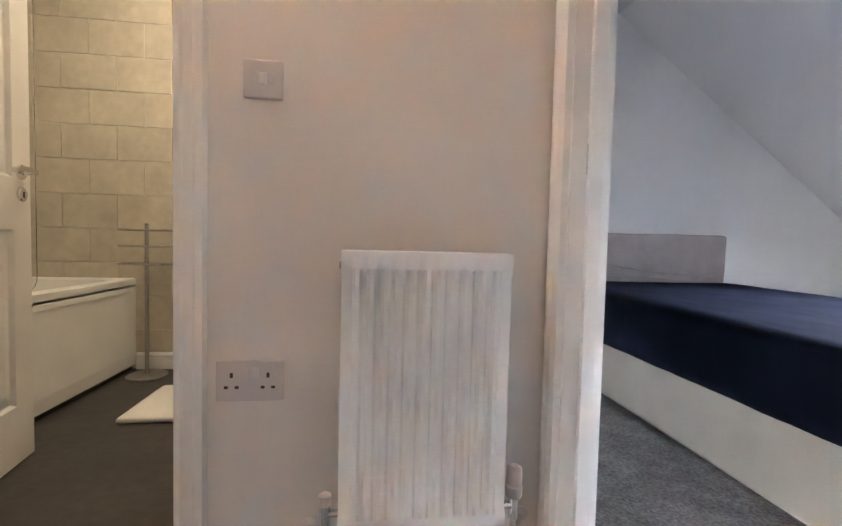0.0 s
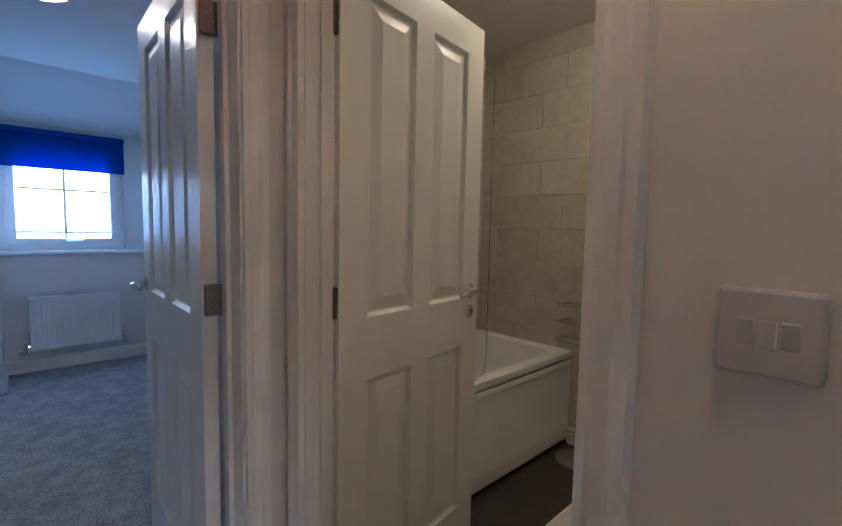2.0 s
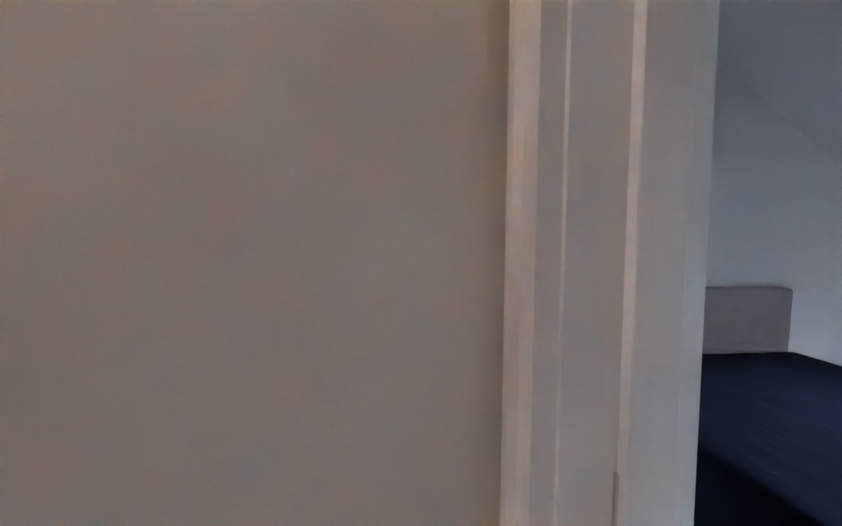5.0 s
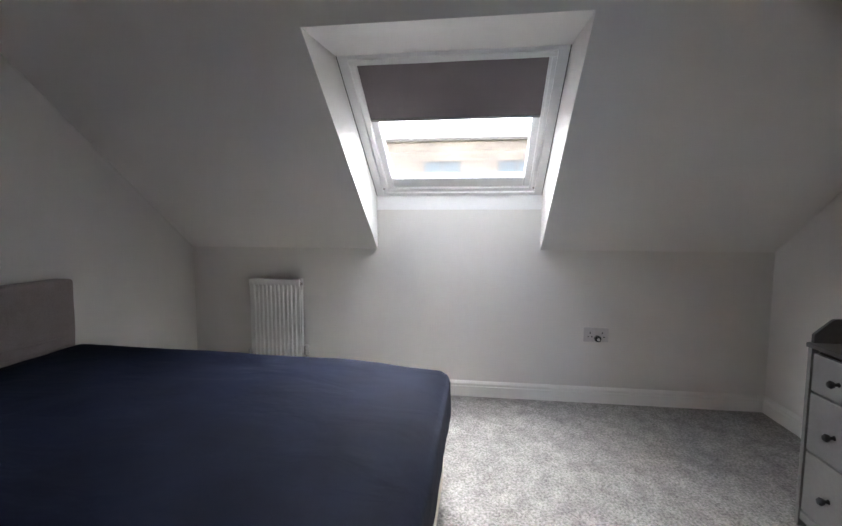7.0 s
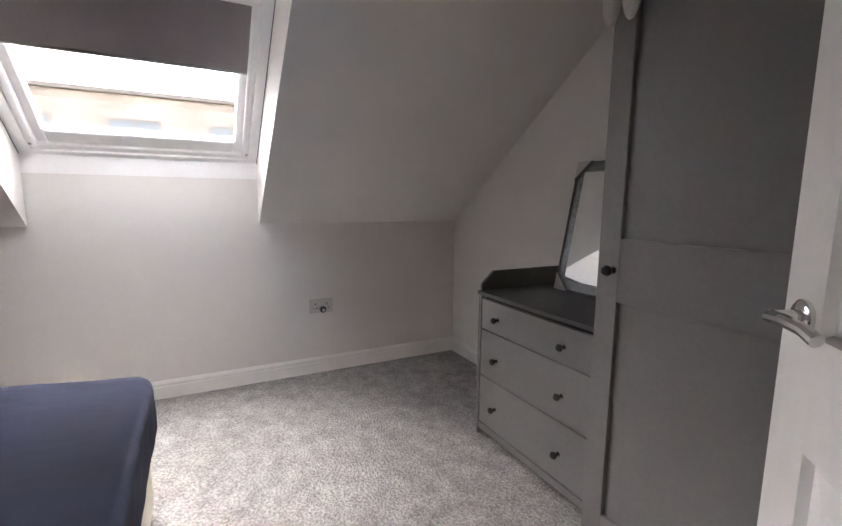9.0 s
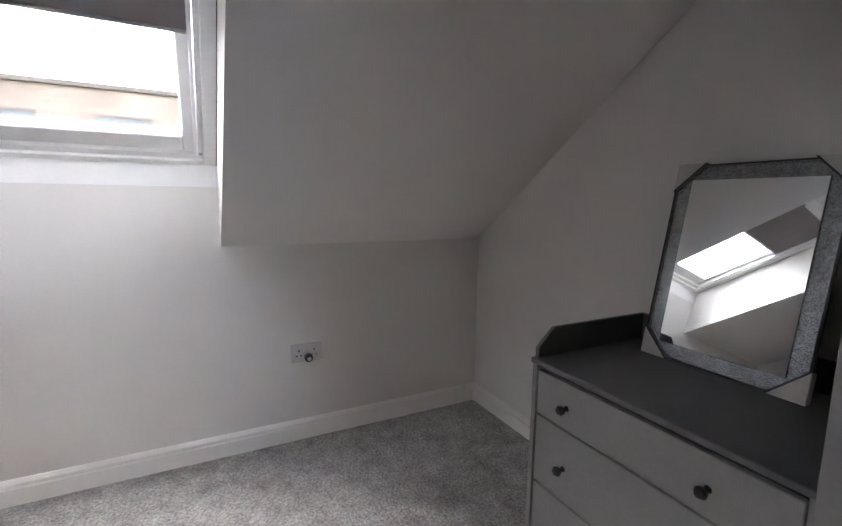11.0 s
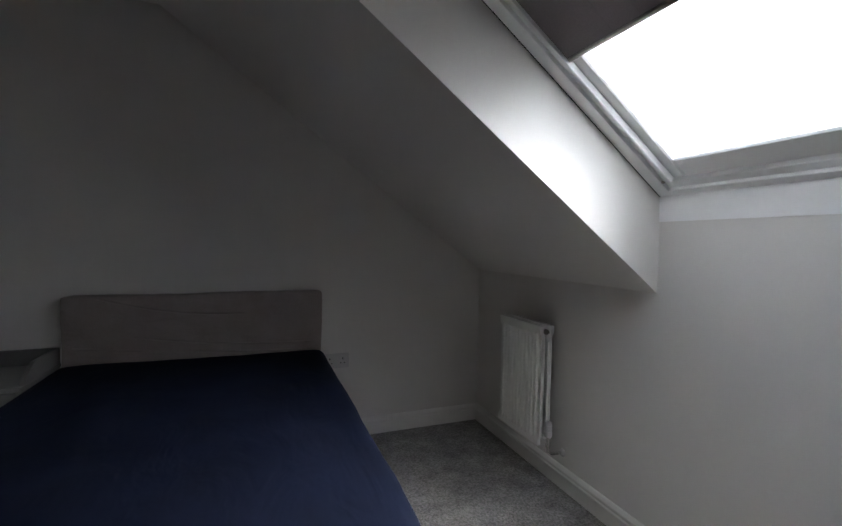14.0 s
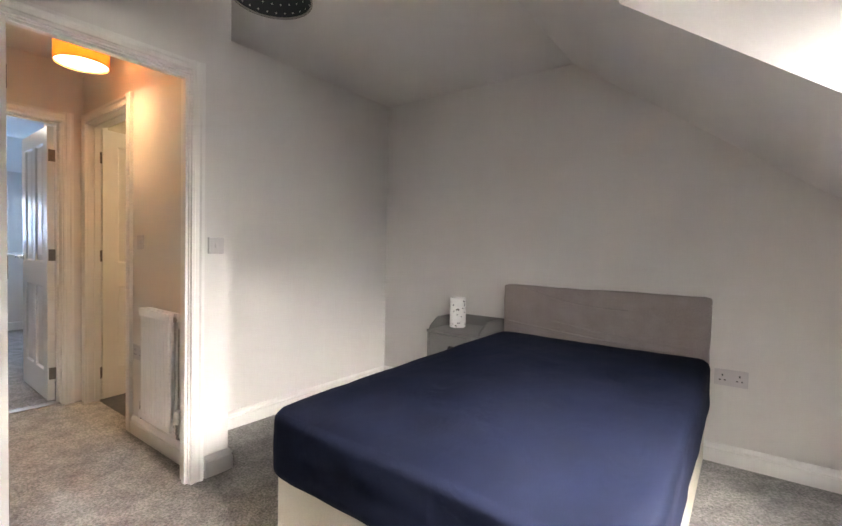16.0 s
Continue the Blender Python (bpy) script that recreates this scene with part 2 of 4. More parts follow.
def mesh_of(name, bm, material, smooth=False):
    bmesh.ops.recalc_face_normals(bm, faces=bm.faces)
    me = bpy.data.meshes.new(name)
    bm.to_mesh(me)
    bm.free()
    me.materials.append(material)
    if smooth:
        for p in me.polygons:
            p.use_smooth = True
        me.set_sharp_from_angle(angle=radians(35))
    return me


def part(name, bm, material, parent, label="", smooth=False, at=None):
    ob = new(name, mesh_of(name, bm, material, smooth))
    ob.parent = parent
    if at is not None:
        ob.matrix_basis = at
    if label:
        tagged(ob, label)
    return ob


def thing(name, label, category, group="", at=None, kind=""):
    ob = new(name)
    ob.empty_display_size = 0.1
    if at is not None:
        ob.matrix_basis = at
    return tagged(ob, label, category, group, kind)


def whole(name, bm, material, label, category, group="", kind="", smooth=False, at=None):
    ob = new(name, mesh_of(name, bm, material, smooth))
    if at is not None:
        ob.matrix_basis = at
    return tagged(ob, label, category, group, kind)


B = bmesh.new

# ---- plan ----
HC = 2.352                     # flat ceiling
XK, YN, YS = 3.524, 1.815, -2.045   # knee wall, headboard wall, south wall
XD, XL = 0.547, 0.472            # bedroom and landing faces of the doorway wall
YC = 0.118                     # corner where the bedroom recess begins
XA = 0.10                    # recessed bedroom wall behind the bathroom
TS = 0.730                     # slope of the roof
ZK = 1.004                     # height of the knee wall
XR = XK - (HC - ZK) / TS       # where the slope meets the flat ceiling
WY0, WY1 = -0.652, 0.445        # roof window recess
DY0, DY1, DH = -0.745, -0.080, 1.902  # bedroom doorway
BX0, BX1, BH = -1.065, -0.364, 1.945  # bathroom doorway
CY0, CY1, CH = -0.87, -0.124, 1.945  # second bedroom doorway
XW, XWB = -1.155, -1.282         # landing's west wall, its faces


def slope_z(x):
    return ZK + TS * (XK - x)


# floors
bm = B()
box(bm, -5.0, 3.6, -2.9, 2.1, -0.15, 0.0)
whole("floor", bm, CARPET, "mottled grey cut pile carpet through landing and bedrooms", "carpet", kind="structure")
bm = B()
box(bm, -2.02, XA - 0.10, 0.06, 1.93, -0.002, 0.004)
whole("floor_bathroom", bm, VINYL, "dark slate grey vinyl bathroom floor", "floor", kind="structure")

# walls
bm = B()
box(bm, -2.12, BX0 - 0.03, 0, 0.10, 0, HC)
box(bm, BX1 + 0.03, XL, 0, YC, 0, HC)
box(bm, BX0 - 0.03, BX1 + 0.03, 0, 0.10, BH + 0.03, HC)
whole("wall_landing_north", bm, PAINT, "warm white painted landing wall with a radiator", "wall", kind="structure")
bm = B()
box(bm, XL, XD, DY1 + 0.03, YC, 0, HC)
box(bm, XL, XD, YS, DY0 - 0.03, 0, HC)
box(bm, XL, XD, DY0 - 0.03, DY1 + 0.03, DH + 0.03, HC)
whole("wall_doorway", bm, PAINT, "white painted wall round the bedroom doorway", "wall", kind="structure")
bm = B()
box(bm, XA - 0.10, XA, YC, YN, 0, HC)
whole("wall_recess", bm, PAINT, "white painted recessed bedroom wall beside the bed", "wall", kind="structure")
bm = B()
prism(bm, [(-5.0, 0), (XK + 0.1, 0), (XK + 0.1, ZK + 0.25), (XR, HC + 0.357), (-5.0, HC + 0.357)], "y", YN, YN + 0.1)
whole("wall_headboard", bm, PAINT, "white painted gable wall behind the bed", "wall", kind="structure")
bm = B()
prism(bm, [(XL - 0.05, 0), (XK + 0.1, 0), (XK + 0.1, ZK + 0.25), (XR, HC + 0.357), (XL - 0.05, HC + 0.357)], "y", YS - 0.1, YS)
whole("wall_south", bm, PAINT, "white painted gable wall behind dresser and wardrobe", "wall", kind="structure")
bm = B()
prism(bm, [(YS, 0), (YN, 0), (YN, ZK), (WY1, ZK), (WY1, 1.359), (WY0, 1.359), (WY0, ZK), (YS, ZK)], "x", XK, XK + 0.1)
whole("wall_knee", bm, PAINT, "white painted low knee wall under the roof window", "wall", kind="structure")

# sloped and flat ceilings
XTOP = 2.692                   # upper edge of the roof window
OUT = 0.357
bm = B()
full = [(XK, ZK), (XR, HC), (XR, HC + OUT), (XK, ZK + OUT)]
prism(bm, full, "y", WY1, YN)
prism(bm, full, "y", YS, WY0)
xt = 2.267
prism(bm, [(xt, slope_z(xt)), (XR, HC), (XR, HC + OUT), (XTOP, slope_z(XTOP) + OUT)], "y", WY0, WY1)
whole("ceiling_slope", bm, CEILING, "white painted sloping attic ceiling", "ceiling", kind="structure")
bm = B()
box(bm, -5.0, XR, -2.9, 2.0, HC, HC + 0.1)
whole("ceiling", bm, CEILING, "white painted flat ceiling", "ceiling", kind="structure")

# landing's other walls and the second bedroom
bm = B()
box(bm, XWB, XW, -1.35, CY0 - 0.03, 0, HC)
box(bm, XWB, XW, CY1 + 0.03, 0, 0, HC)
box(bm, XWB, XW, CY0 - 0.03, CY1 + 0.03, CH + 0.03, HC)
whole("wall_landing_west", bm, PAINT, "white painted landing wall round a doorway", "wall", kind="structure")
bm = B()
box(bm, XW, XL, -1.35, -1.25, 0, HC)
whole("wall_landing_south", bm, PAINT, "plain white painted landing wall", "wall", kind="structure")
bm = B()
box(bm, -5.0, XWB - 0.02, -2.8, -2.7, 0, HC)
box(bm, XWB, XW, -2.8, -1.35, 0, HC)
whole("wall_bedroom_south", bm, PAINT, "plain white painted bedroom wall", "wall", kind="structure")
bm = B()
box(bm, -2.12, -2.02, 0.10, YN, 0, HC)
whole("wall_bathroom_west", bm, PAINT, "plain white painted wall", "wall", kind="structure")
X2, X2W = -4.35, -4.83
D2Y0, D2Y1 = -0.612, 0.42
Z2 = 0.92
T2 = 60.0
XR2 = X2 + (HC - Z2) / T2
bm = B()
prism(bm, [(-2.7, 0), (D2Y0, 0), (D2Y0, Z2), (-2.7, Z2)], "x", X2 - 0.1, X2)
prism(bm, [(D2Y1, 0), (YN, 0), (YN, Z2), (D2Y1, Z2)], "x", X2 - 0.1, X2)
box(bm, X2W, X2 - 0.1, D2Y0 - 0.1, D2Y0, 0, HC)
box(bm, X2W, X2 - 0.1, D2Y1, D2Y1 + 0.1, 0, HC)
whole("wall_bedroom_knee", bm, PAINT, "white painted knee wall with a dormer recess", "wall", kind="structure")
bm = B()
sl = [(X2, Z2), (XR2, HC), (XR2 - 0.3, HC + 0.1), (X2 - 0.1, Z2 + 0.15)]
prism(bm, sl, "y", -2.7, D2Y0)
prism(bm, sl, "y", D2Y1, YN)
prism(bm, [(X2W - 0.1, 1.93), (X2, HC - 0.001), (X2, HC + 0.09), (X2W - 0.1, 2.1)], "y", D2Y0, D2Y1)
whole("ceiling_bedroom_slope", bm, CEILING, "white painted sloping ceiling with a dormer opening", "ceiling", kind="structure")
W2Y0, W2Y1, W2Z0, W2Z1 = -0.605, 0.215, 0.99, 1.93
bm = B()
prism(bm, [(D2Y0 - 0.1, 0), (D2Y1 + 0.1, 0), (D2Y1 + 0.1, W2Z0), (D2Y0 - 0.1, W2Z0)], "x", X2W - 0.1, X2W)
prism(bm, [(D2Y0 - 0.1, W2Z0), (W2Y0, W2Z0), (W2Y0, W2Z1), (D2Y0 - 0.1, W2Z1)], "x", X2W - 0.1, X2W)
prism(bm, [(W2Y1, W2Z0), (D2Y1 + 0.1, W2Z0), (D2Y1 + 0.1, W2Z1), (W2Y1, W2Z1)], "x", X2W - 0.1, X2W)
prism(bm, [(D2Y0 - 0.1, W2Z1), (D2Y1 + 0.1, W2Z1), (D2Y1 + 0.1, 2.3), (D2Y0 - 0.1, 2.1)], "x", X2W - 0.1, X2W)
whole("wall_dormer", bm, PAINT, "white painted dormer wall round a window", "wall", kind="structure")

# ---- trim ----
SKIRT = [(0, 0), (0.018, 0), (0.018, 0.068), (0.012, 0.073), (0.012, 0.080), (0.017, 0.084), (0.0165, 0.090), (0.006, 0.102), (0, 0.105)]
ARCH = [(0, 0), (0.016, 0), (0.017, 0.012), (0.013, 0.018), (0.013, 0.036), (0.018, 0.044), (0.018, 0.058), (0, 0.062)]


def skirting(p0, p1, away):
    bm = B()
    strip(bm, SKIRT, (*p0, 0.0), (*p1, 0.0), (*away, 0), (0, 0, 1))
    whole("baseboard", bm, GLOSS, "white painted moulded skirting board along the wall", "skirting", kind="structure")


skirting((XK, YS), (XK, YN), (-1, 0))
skirting((XA, YN), (XK - 0.016, YN), (0, -1))
skirting((XD + 0.016, YS), (XK - 0.016, YS), (0, 1))
skirting((XA, YC), (XA, YN - 0.016), (1, 0))
skirting((XD, DY1 + 0.075), (XD, YC), (1, 0))
skirting((XA + 0.016, YC), (XD + 0.016, YC), (0, 1))
skirting((XD, YS), (XD, DY0 - 0.075), (1, 0))
skirting((BX1 + 0.075, 0), (XL, 0), (0, -1))
skirting((X2, -2.7), (X2, D2Y0), (1, 0))
skirting((X2W, D2Y0), (X2W, D2Y1), (1, 0))
skirting((X2W, D2Y0), (X2, D2Y0), (0, 1))
skirting((X2, D2Y1), (X2, YN), (1, 0))


def door_trim(name, face, lo, hi, top, axis, sides, label):
    """Lining, stops and architraves round a doorway. axis: the wall's own direction; face: its two planes."""
    root = thing(name, label, "door frame", kind="structure")
    f0, f1 = min(face), max(face)

    def pt(a, b, z):
        return (a, b, z) if axis == "x" else (b, a, z)
    ua, ub = Vector(pt(1, 0, 0)), Vector(pt(0, 1, 0))
    for where, a0, a1 in (("jamb", lo - 0.027, lo), ("jamb", hi, hi + 0.027)):
        bm = B()
        p, q = pt(a0, f0 - 0.002, 0), pt(a1, f1 + 0.002, top + 0.027)
        box(bm, min(p[0], q[0]), max(p[0], q[0]), min(p[1], q[1]), max(p[1], q[1]), 0, top + 0.027)
        part(where, bm, GLOSS, root)
    bm = B()
    p, q = pt(lo, f0 - 0.002, 0), pt(hi, f1 + 0.002, 0)
    box(bm, min(p[0], q[0]), max(p[0], q[0]), min(p[1], q[1]), max(p[1], q[1]), top, top + 0.027)
    part("head", bm, GLOSS, root)
    mid = f0 + 0.055 if sides else f0
    for a0, a1, z0, z1 in ((lo, lo + 0.012, 0, top), (hi - 0.012, hi, 0, top), (lo + 0.012, hi - 0.012, top - 0.012, top)):
        bm = B()
        p, q = pt(a0, mid - 0.02, 0), pt(a1, mid + 0.012, 0)
        box(bm, min(p[0], q[0]), max(p[0], q[0]), min(p[1], q[1]), max(p[1], q[1]), z0, z1, 0.001)
        part("door_stop", bm, GLOSS, root)
    for f, way in ((f0 - 0.002, -1), (f1 + 0.002, 1)):
        for a, d in ((lo - 0.006, -1), (hi + 0.006, 1)):
            bm = B()
            strip(bm, ARCH, pt(a, f, 0), pt(a, f, top + 0.006 + 0.062), ub * way, ua * d)
            part("architrave", bm, GLOSS, root)
        bm = B()
        strip(bm, ARCH, pt(lo - 0.006, f, top + 0.006), pt(hi + 0.006, f, top + 0.006), ub * way, (0, 0, 1))
        part("architrave", bm, GLOSS, root)
    return root


door_trim("door_frame_bathroom", (0.0, 0.10), BX0, BX1, BH, "x", 1, "white painted moulded frame of the bathroom doorway")
frame_bed = door_trim("door_frame_bedroom", (XL, XD), DY0, DY1, DH, "y", 1, "white painted moulded frame of the bedroom doorway")
door_trim("door_frame_second", (XWB, XW), CY0, CY1, CH, "y", 1, "white painted moulded frame of the second bedroom doorway")
bm = B()
box(bm, 0.505, 0.535, DY1 - 0.0035, DY1 - 0.0005, 0.955, 1.02)
part("strike_plate", bm, CHROME, frame_bed, "chrome strike plate")
bm = B()
box(bm, XWB + 0.03, XW - 0.03, CY0, CY1, 0.0, 0.008, 0.003)
whole("threshold_strip", bm, STEEL, "slim steel carpet strip across the doorway", "threshold", kind="structure")


# ---- doors ----
def leaf_mesh(w, h, t):
    """A moulded four-panel leaf, along +x from the hinge, y from 0 to t."""
    bm = B()
    s, m = 0.105 * w / 0.70, 0.085
    xs = [0, s, (w - m) / 2, (w + m) / 2, w - s, w]
    zs = [0, 0.20, 0.418 * h, 0.508 * h, h - 0.105, h]
    for y, way in ((0.0, 1), (t, -1)):
        for i in range(5):
            for j in range(5):
                x0, x1, z0, z1 = xs[i], xs[i + 1], zs[j], zs[j + 1]
                if i in (1, 3) and j in (1, 3):
                    rings = [(0, 0), (0.010, 0.012), (0.016, 0.012), (0.050, 0.003)]
                    prev = None
                    for e, d in rings:
                        q = [bm.verts.new(p) for p in ((x0 + e, y + d * way, z0 + e), (x1 - e, y + d * way, z0 + e), (x1 - e, y + d * way, z1 - e), (x0 + e, y + d * way, z1 - e))]
                        if prev:
                            for k in range(4):
                                bm.faces.new((prev[k], prev[(k + 1) % 4], q[(k + 1) % 4], q[k]))
                        prev = q
                    bm.faces.new(prev)
                else:
                    bm.faces.new([bm.verts.new(p) for p in ((x0, y, z0), (x1, y, z0), (x1, y, z1), (x0, y, z1))])
    for x in (0, w):
        bm.faces.new([bm.verts.new(p) for p in ((x, 0, 0), (x, t, 0), (x, t, h), (x, 0, h))])
    for z in (0, h):
        bm.faces.new([bm.verts.new(p) for p in ((0, 0, z), (w, 0, z), (w, t, z), (0, t, z))])
    bmesh.ops.remove_doubles(bm, verts=bm.verts, dist=0.0004)
    return bm


def lever(parent, x, z, t, side, toward, keyhole=True):
    """A lever handle on a round rose with a keyhole rose below. side: -1 or 1, the face; toward: the way the lever points."""
    y = 0 if side < 0 else t
    bm = B()
    lathe(bm, [(0.026, 0), (0.026, 0.006), (0.022, 0.009), (0.010, 0.010), (0.009, 0.045)] if side > 0 else [(0.026, 0), (0.026, -0.006), (0.022, -0.009), (0.010, -0.010), (0.009, -0.045)], (x, y, z), 20, "y")
    k = y + side * 0.045
    tube(bm, [(x, k - side * 0.006, z), (x + toward * 0.012, k + side * 0.004, z), (x + toward * 0.05, k + side * 0.004, z + 0.004), (x + toward * 0.09, k, z + 0.002), (x + toward * 0.112, k - side * 0.004, z - 0.006)], 0.0095, 10)
    h = part("door_handle", bm, CHROME, parent, "polished chrome lever handle", True)
    if not keyhole:
        return h
    bm = B()
    lathe(bm, [(0.025, 0), (0.025, side * 0.006), (0.021, side * 0.009)], (x, y, z - 0.075), 20, "y")
    part("keyhole_rose", bm, CHROME, parent, "round chrome keyhole cover", True)
    bm = B()
    box(bm, x - 0.003, x + 0.003, min(y + side * 0.0085, y + side * 0.0105), max(y + side * 0.0085, y + side * 0.0105), z - 0.087, z - 0.066)
    part("keyhole", bm, BLACK, parent)
    return h


def door(name, hinge, angle, w, h, t, label, hinge_side, handles=(-1, 1), keyhole=False):
    root = thing(name, label, "door", at=pose(*hinge, 0, 0, angle))
    part("leaf", leaf_mesh(w, h, t), GLOSS, root)
    for s in handles:
        lever(root, w - 0.055, 0.52 * h, t, s, -1, keyhole)
    for z in (0.19, 1.025, h - 0.20):
        y = 0 if hinge_side < 0 else t
        bm = B()
        box(bm, -0.003, 0.0, min(y, y - hinge_side * 0.032), max(y, y - hinge_side * 0.032), z - 0.04, z + 0.04)
        lathe(bm, [(0.006, z - 0.04), (0.006, z + 0.04)], (-0.006, y + hinge_side * 0.004, 0), 10)
        box(bm, -0.0135, -0.0105, min(y, y - hinge_side * 0.032), max(y, y - hinge_side * 0.032), z - 0.04, z + 0.04)
        hg = part("hinge", bm, HINGE, root, "dark steel butt hinge")
        bm = B()
        for dz in (-0.027, 0.0, 0.027):
            lathe(bm, [(0.004, 0), (0.003, -0.0012)], (-0.003, y - hinge_side * 0.018, z + dz), 8, "x")
        part("screw", bm, BLACK, hg)
    return root


door("door_bathroom", (BX0 + 0.019, 0.080, 0.01), 98.6, 0.665, 1.918, 0.038, "white four-panel moulded bathroom door standing open", 1, keyhole=True)
door("door_second_bedroom", (XWB - 0.004, CY1 - 0.010, 0.01), 179.0, 0.728, 1.918, 0.038, "white four-panel moulded door standing open into a bedroom", -1)
door("door_bedroom", (XD + 0.006, DY0 + 0.012, 0.01), -42.6, 0.617, 1.880, 0.038, "white four-panel moulded bedroom door standing wide open", -1)

# ---- roof window ----
TH = math.atan(TS)
CO, SI = math.cos(TH), math.sin(TH)
roof_pose = Matrix(((0, -CO, SI, XK), (1, 0, 0, 0), (0, SI, CO, ZK + OUT), (0, 0, 0, 1)))
RX0, RX1, RL = WY0 + 0.02, WY1 - 0.02, 1.030


def ring(bm, x0, x1, y0, y1, w, wb, wt, z0, z1, bevel=0.002):
    box(bm, x0, x0 + w, y0, y1, z0, z1, bevel)
    box(bm, x1 - w, x1, y0, y1, z0, z1, bevel)
    box(bm, x0 + w, x1 - w, y0, y0 + wb, z0, z1, bevel)
    box(bm, x0 + w, x1 - w, y1 - wt, y1, z0, z1, bevel)


roof_window = thing("window_roof", "white centre-pivot roof window in a deep plastered recess", "roof window", at=roof_pose, kind="structure")
bm = B()
ring(bm, RX0 - 0.02, RX1 + 0.02, -0.02, RL + 0.02, 0.055, 0.05, 0.055, -0.004, 0.09)
part("lining", bm, PVC, roof_window)
# Dark ring painted as the shadow gap between lining and reveal.
bm = B()
ring(bm, RX0 - 0.016, RX1 + 0.016, -0.012, RL + 0.012, 0.003, 0.003, 0.003, -0.0055, -0.0035, 0)
part("gasket", bm, SHADOW_GAP, roof_window, "thin dark strip painted as a shadow gap")
bm = B()
ring(bm, RX0 + 0.033, RX1 - 0.033, 0.028, RL - 0.033, 0.022, 0.030, 0.03, 0.010, 0.10)
part("frame", bm, PVC, roof_window)
bm = B()
ring(bm, RX0 + 0.058, RX1 - 0.058, 0.060, RL - 0.062, 0.052, 0.085, 0.05, 0.022, 0.075, 0.006)
part("sash", bm, PVC, roof_window)
bm = B()
box(bm, RX0 + 0.108, RX1 - 0.108, 0.143, RL - 0.110, 0.050, 0.062)
pane = part("pane", bm, GLASS, roof_window, "double glazed pane, tinted grey to dim the bright outdoors")
pane.visible_shadow = False
bm = B()
box(bm, RX0 + 0.036, RX1 - 0.036, RL - 0.048, RL - 0.016, -0.012, 0.008, 0.004)
box(bm, RX0 + 0.30, RX1 - 0.70, RL - 0.040, RL - 0.032, -0.018, -0.012, 0.003)
part("blind_cassette", bm, ENAMEL, roof_window, "slim white blind cassette")
for x in (RX0 + 0.056, RX1 - 0.070):
    bm = B()
    box(bm, x, x + 0.014, 0.064, RL - 0.05, -0.002, 0.0215, 0.002)
    part("side_rail", bm, PVC, roof_window)
bm = B()
nx = 10
for i in range(nx):
    x0, x1 = RX0 + 0.071 + (RX1 - RX0 - 0.142) * i / nx, RX0 + 0.071 + (RX1 - RX0 - 0.142) * (i + 1) / nx
    box(bm, x0, x1, 0.634, RL - 0.044, 0.010 + 0.001 * math.sin(i * 1.3), 0.013 + 0.001 * math.sin(i * 1.3))
blind = part("blind", bm, BLIND, roof_window, "taupe blackout blind pulled half down")
bm = B()
box(bm, RX0 + 0.0715, RX1 - 0.0715, 0.623, 0.637, 0.004, 0.019, 0.003)
part("bottom_bar", bm, STEEL, blind)
for x in (RX0 + 0.045, RX1 - 0.045):
    bm = B()
    lathe(bm, [(0.007, 0), (0.006, -0.004)], (x, 0.075, -0.002), 10)
    part("screw_cap", bm, STEEL, roof_window)
bm = B()
prism(bm, [(XK - 0.002, 1.268), (XK + 0.02, 1.268), (XK + 0.02, 1.361), (XK - 0.006, 1.361)], "y", WY0, WY1)
whole("window_sill", bm, PVC, "narrow white board under the roof window", "sill", kind="structure")
bm = B()
for y, s in ((WY1, -1), (WY0, 1)):
    prism(bm, [(XK + 0.002, ZK - 0.001), (XK + 0.002, 1.361), (XTOP, slope_z(XTOP) + OUT), (xt, slope_z(xt) - 0.001)], "y", min(y, y + s * 0.004), max(y, y + s * 0.004))
whole("window_reveal", bm, PAINT, "smooth bright white plastered window reveal", "reveal", kind="structure")


# ---- sockets and switches ----
def socket(name, at, label, w=0.146, h=0.086, plug=False):
    """A twin socket, facing -y at the pose."""
    root = thing(name, label, "wall socket", "twin sockets", at=at)
    bm = B()
    box(bm, -w / 2, w / 2, -0.009, 0, -h / 2, h / 2, 0.003, 2)
    part("plate", bm, PLASTIC, root)
    for s in (-1, 1):
        bm = B()
        box(bm, s * 0.012 - 0.0065, s * 0.012 + 0.0065, -0.0125, -0.009, 0.008, 0.030, 0.001)
        part("rocker", bm, PLASTIC, root)
        bm = B()
        cx = s * 0.038
        box(bm, cx - 0.0032, cx + 0.0032, -0.0098, -0.0088, 0.008, 0.019)
        for d in (-0.011, 0.011):
            box(bm, cx + d - 0.0042, cx + d + 0.0042, -0.0098, -0.0088, -0.016, -0.010)
        part("pin_holes", bm, BLACK, root)
    return root


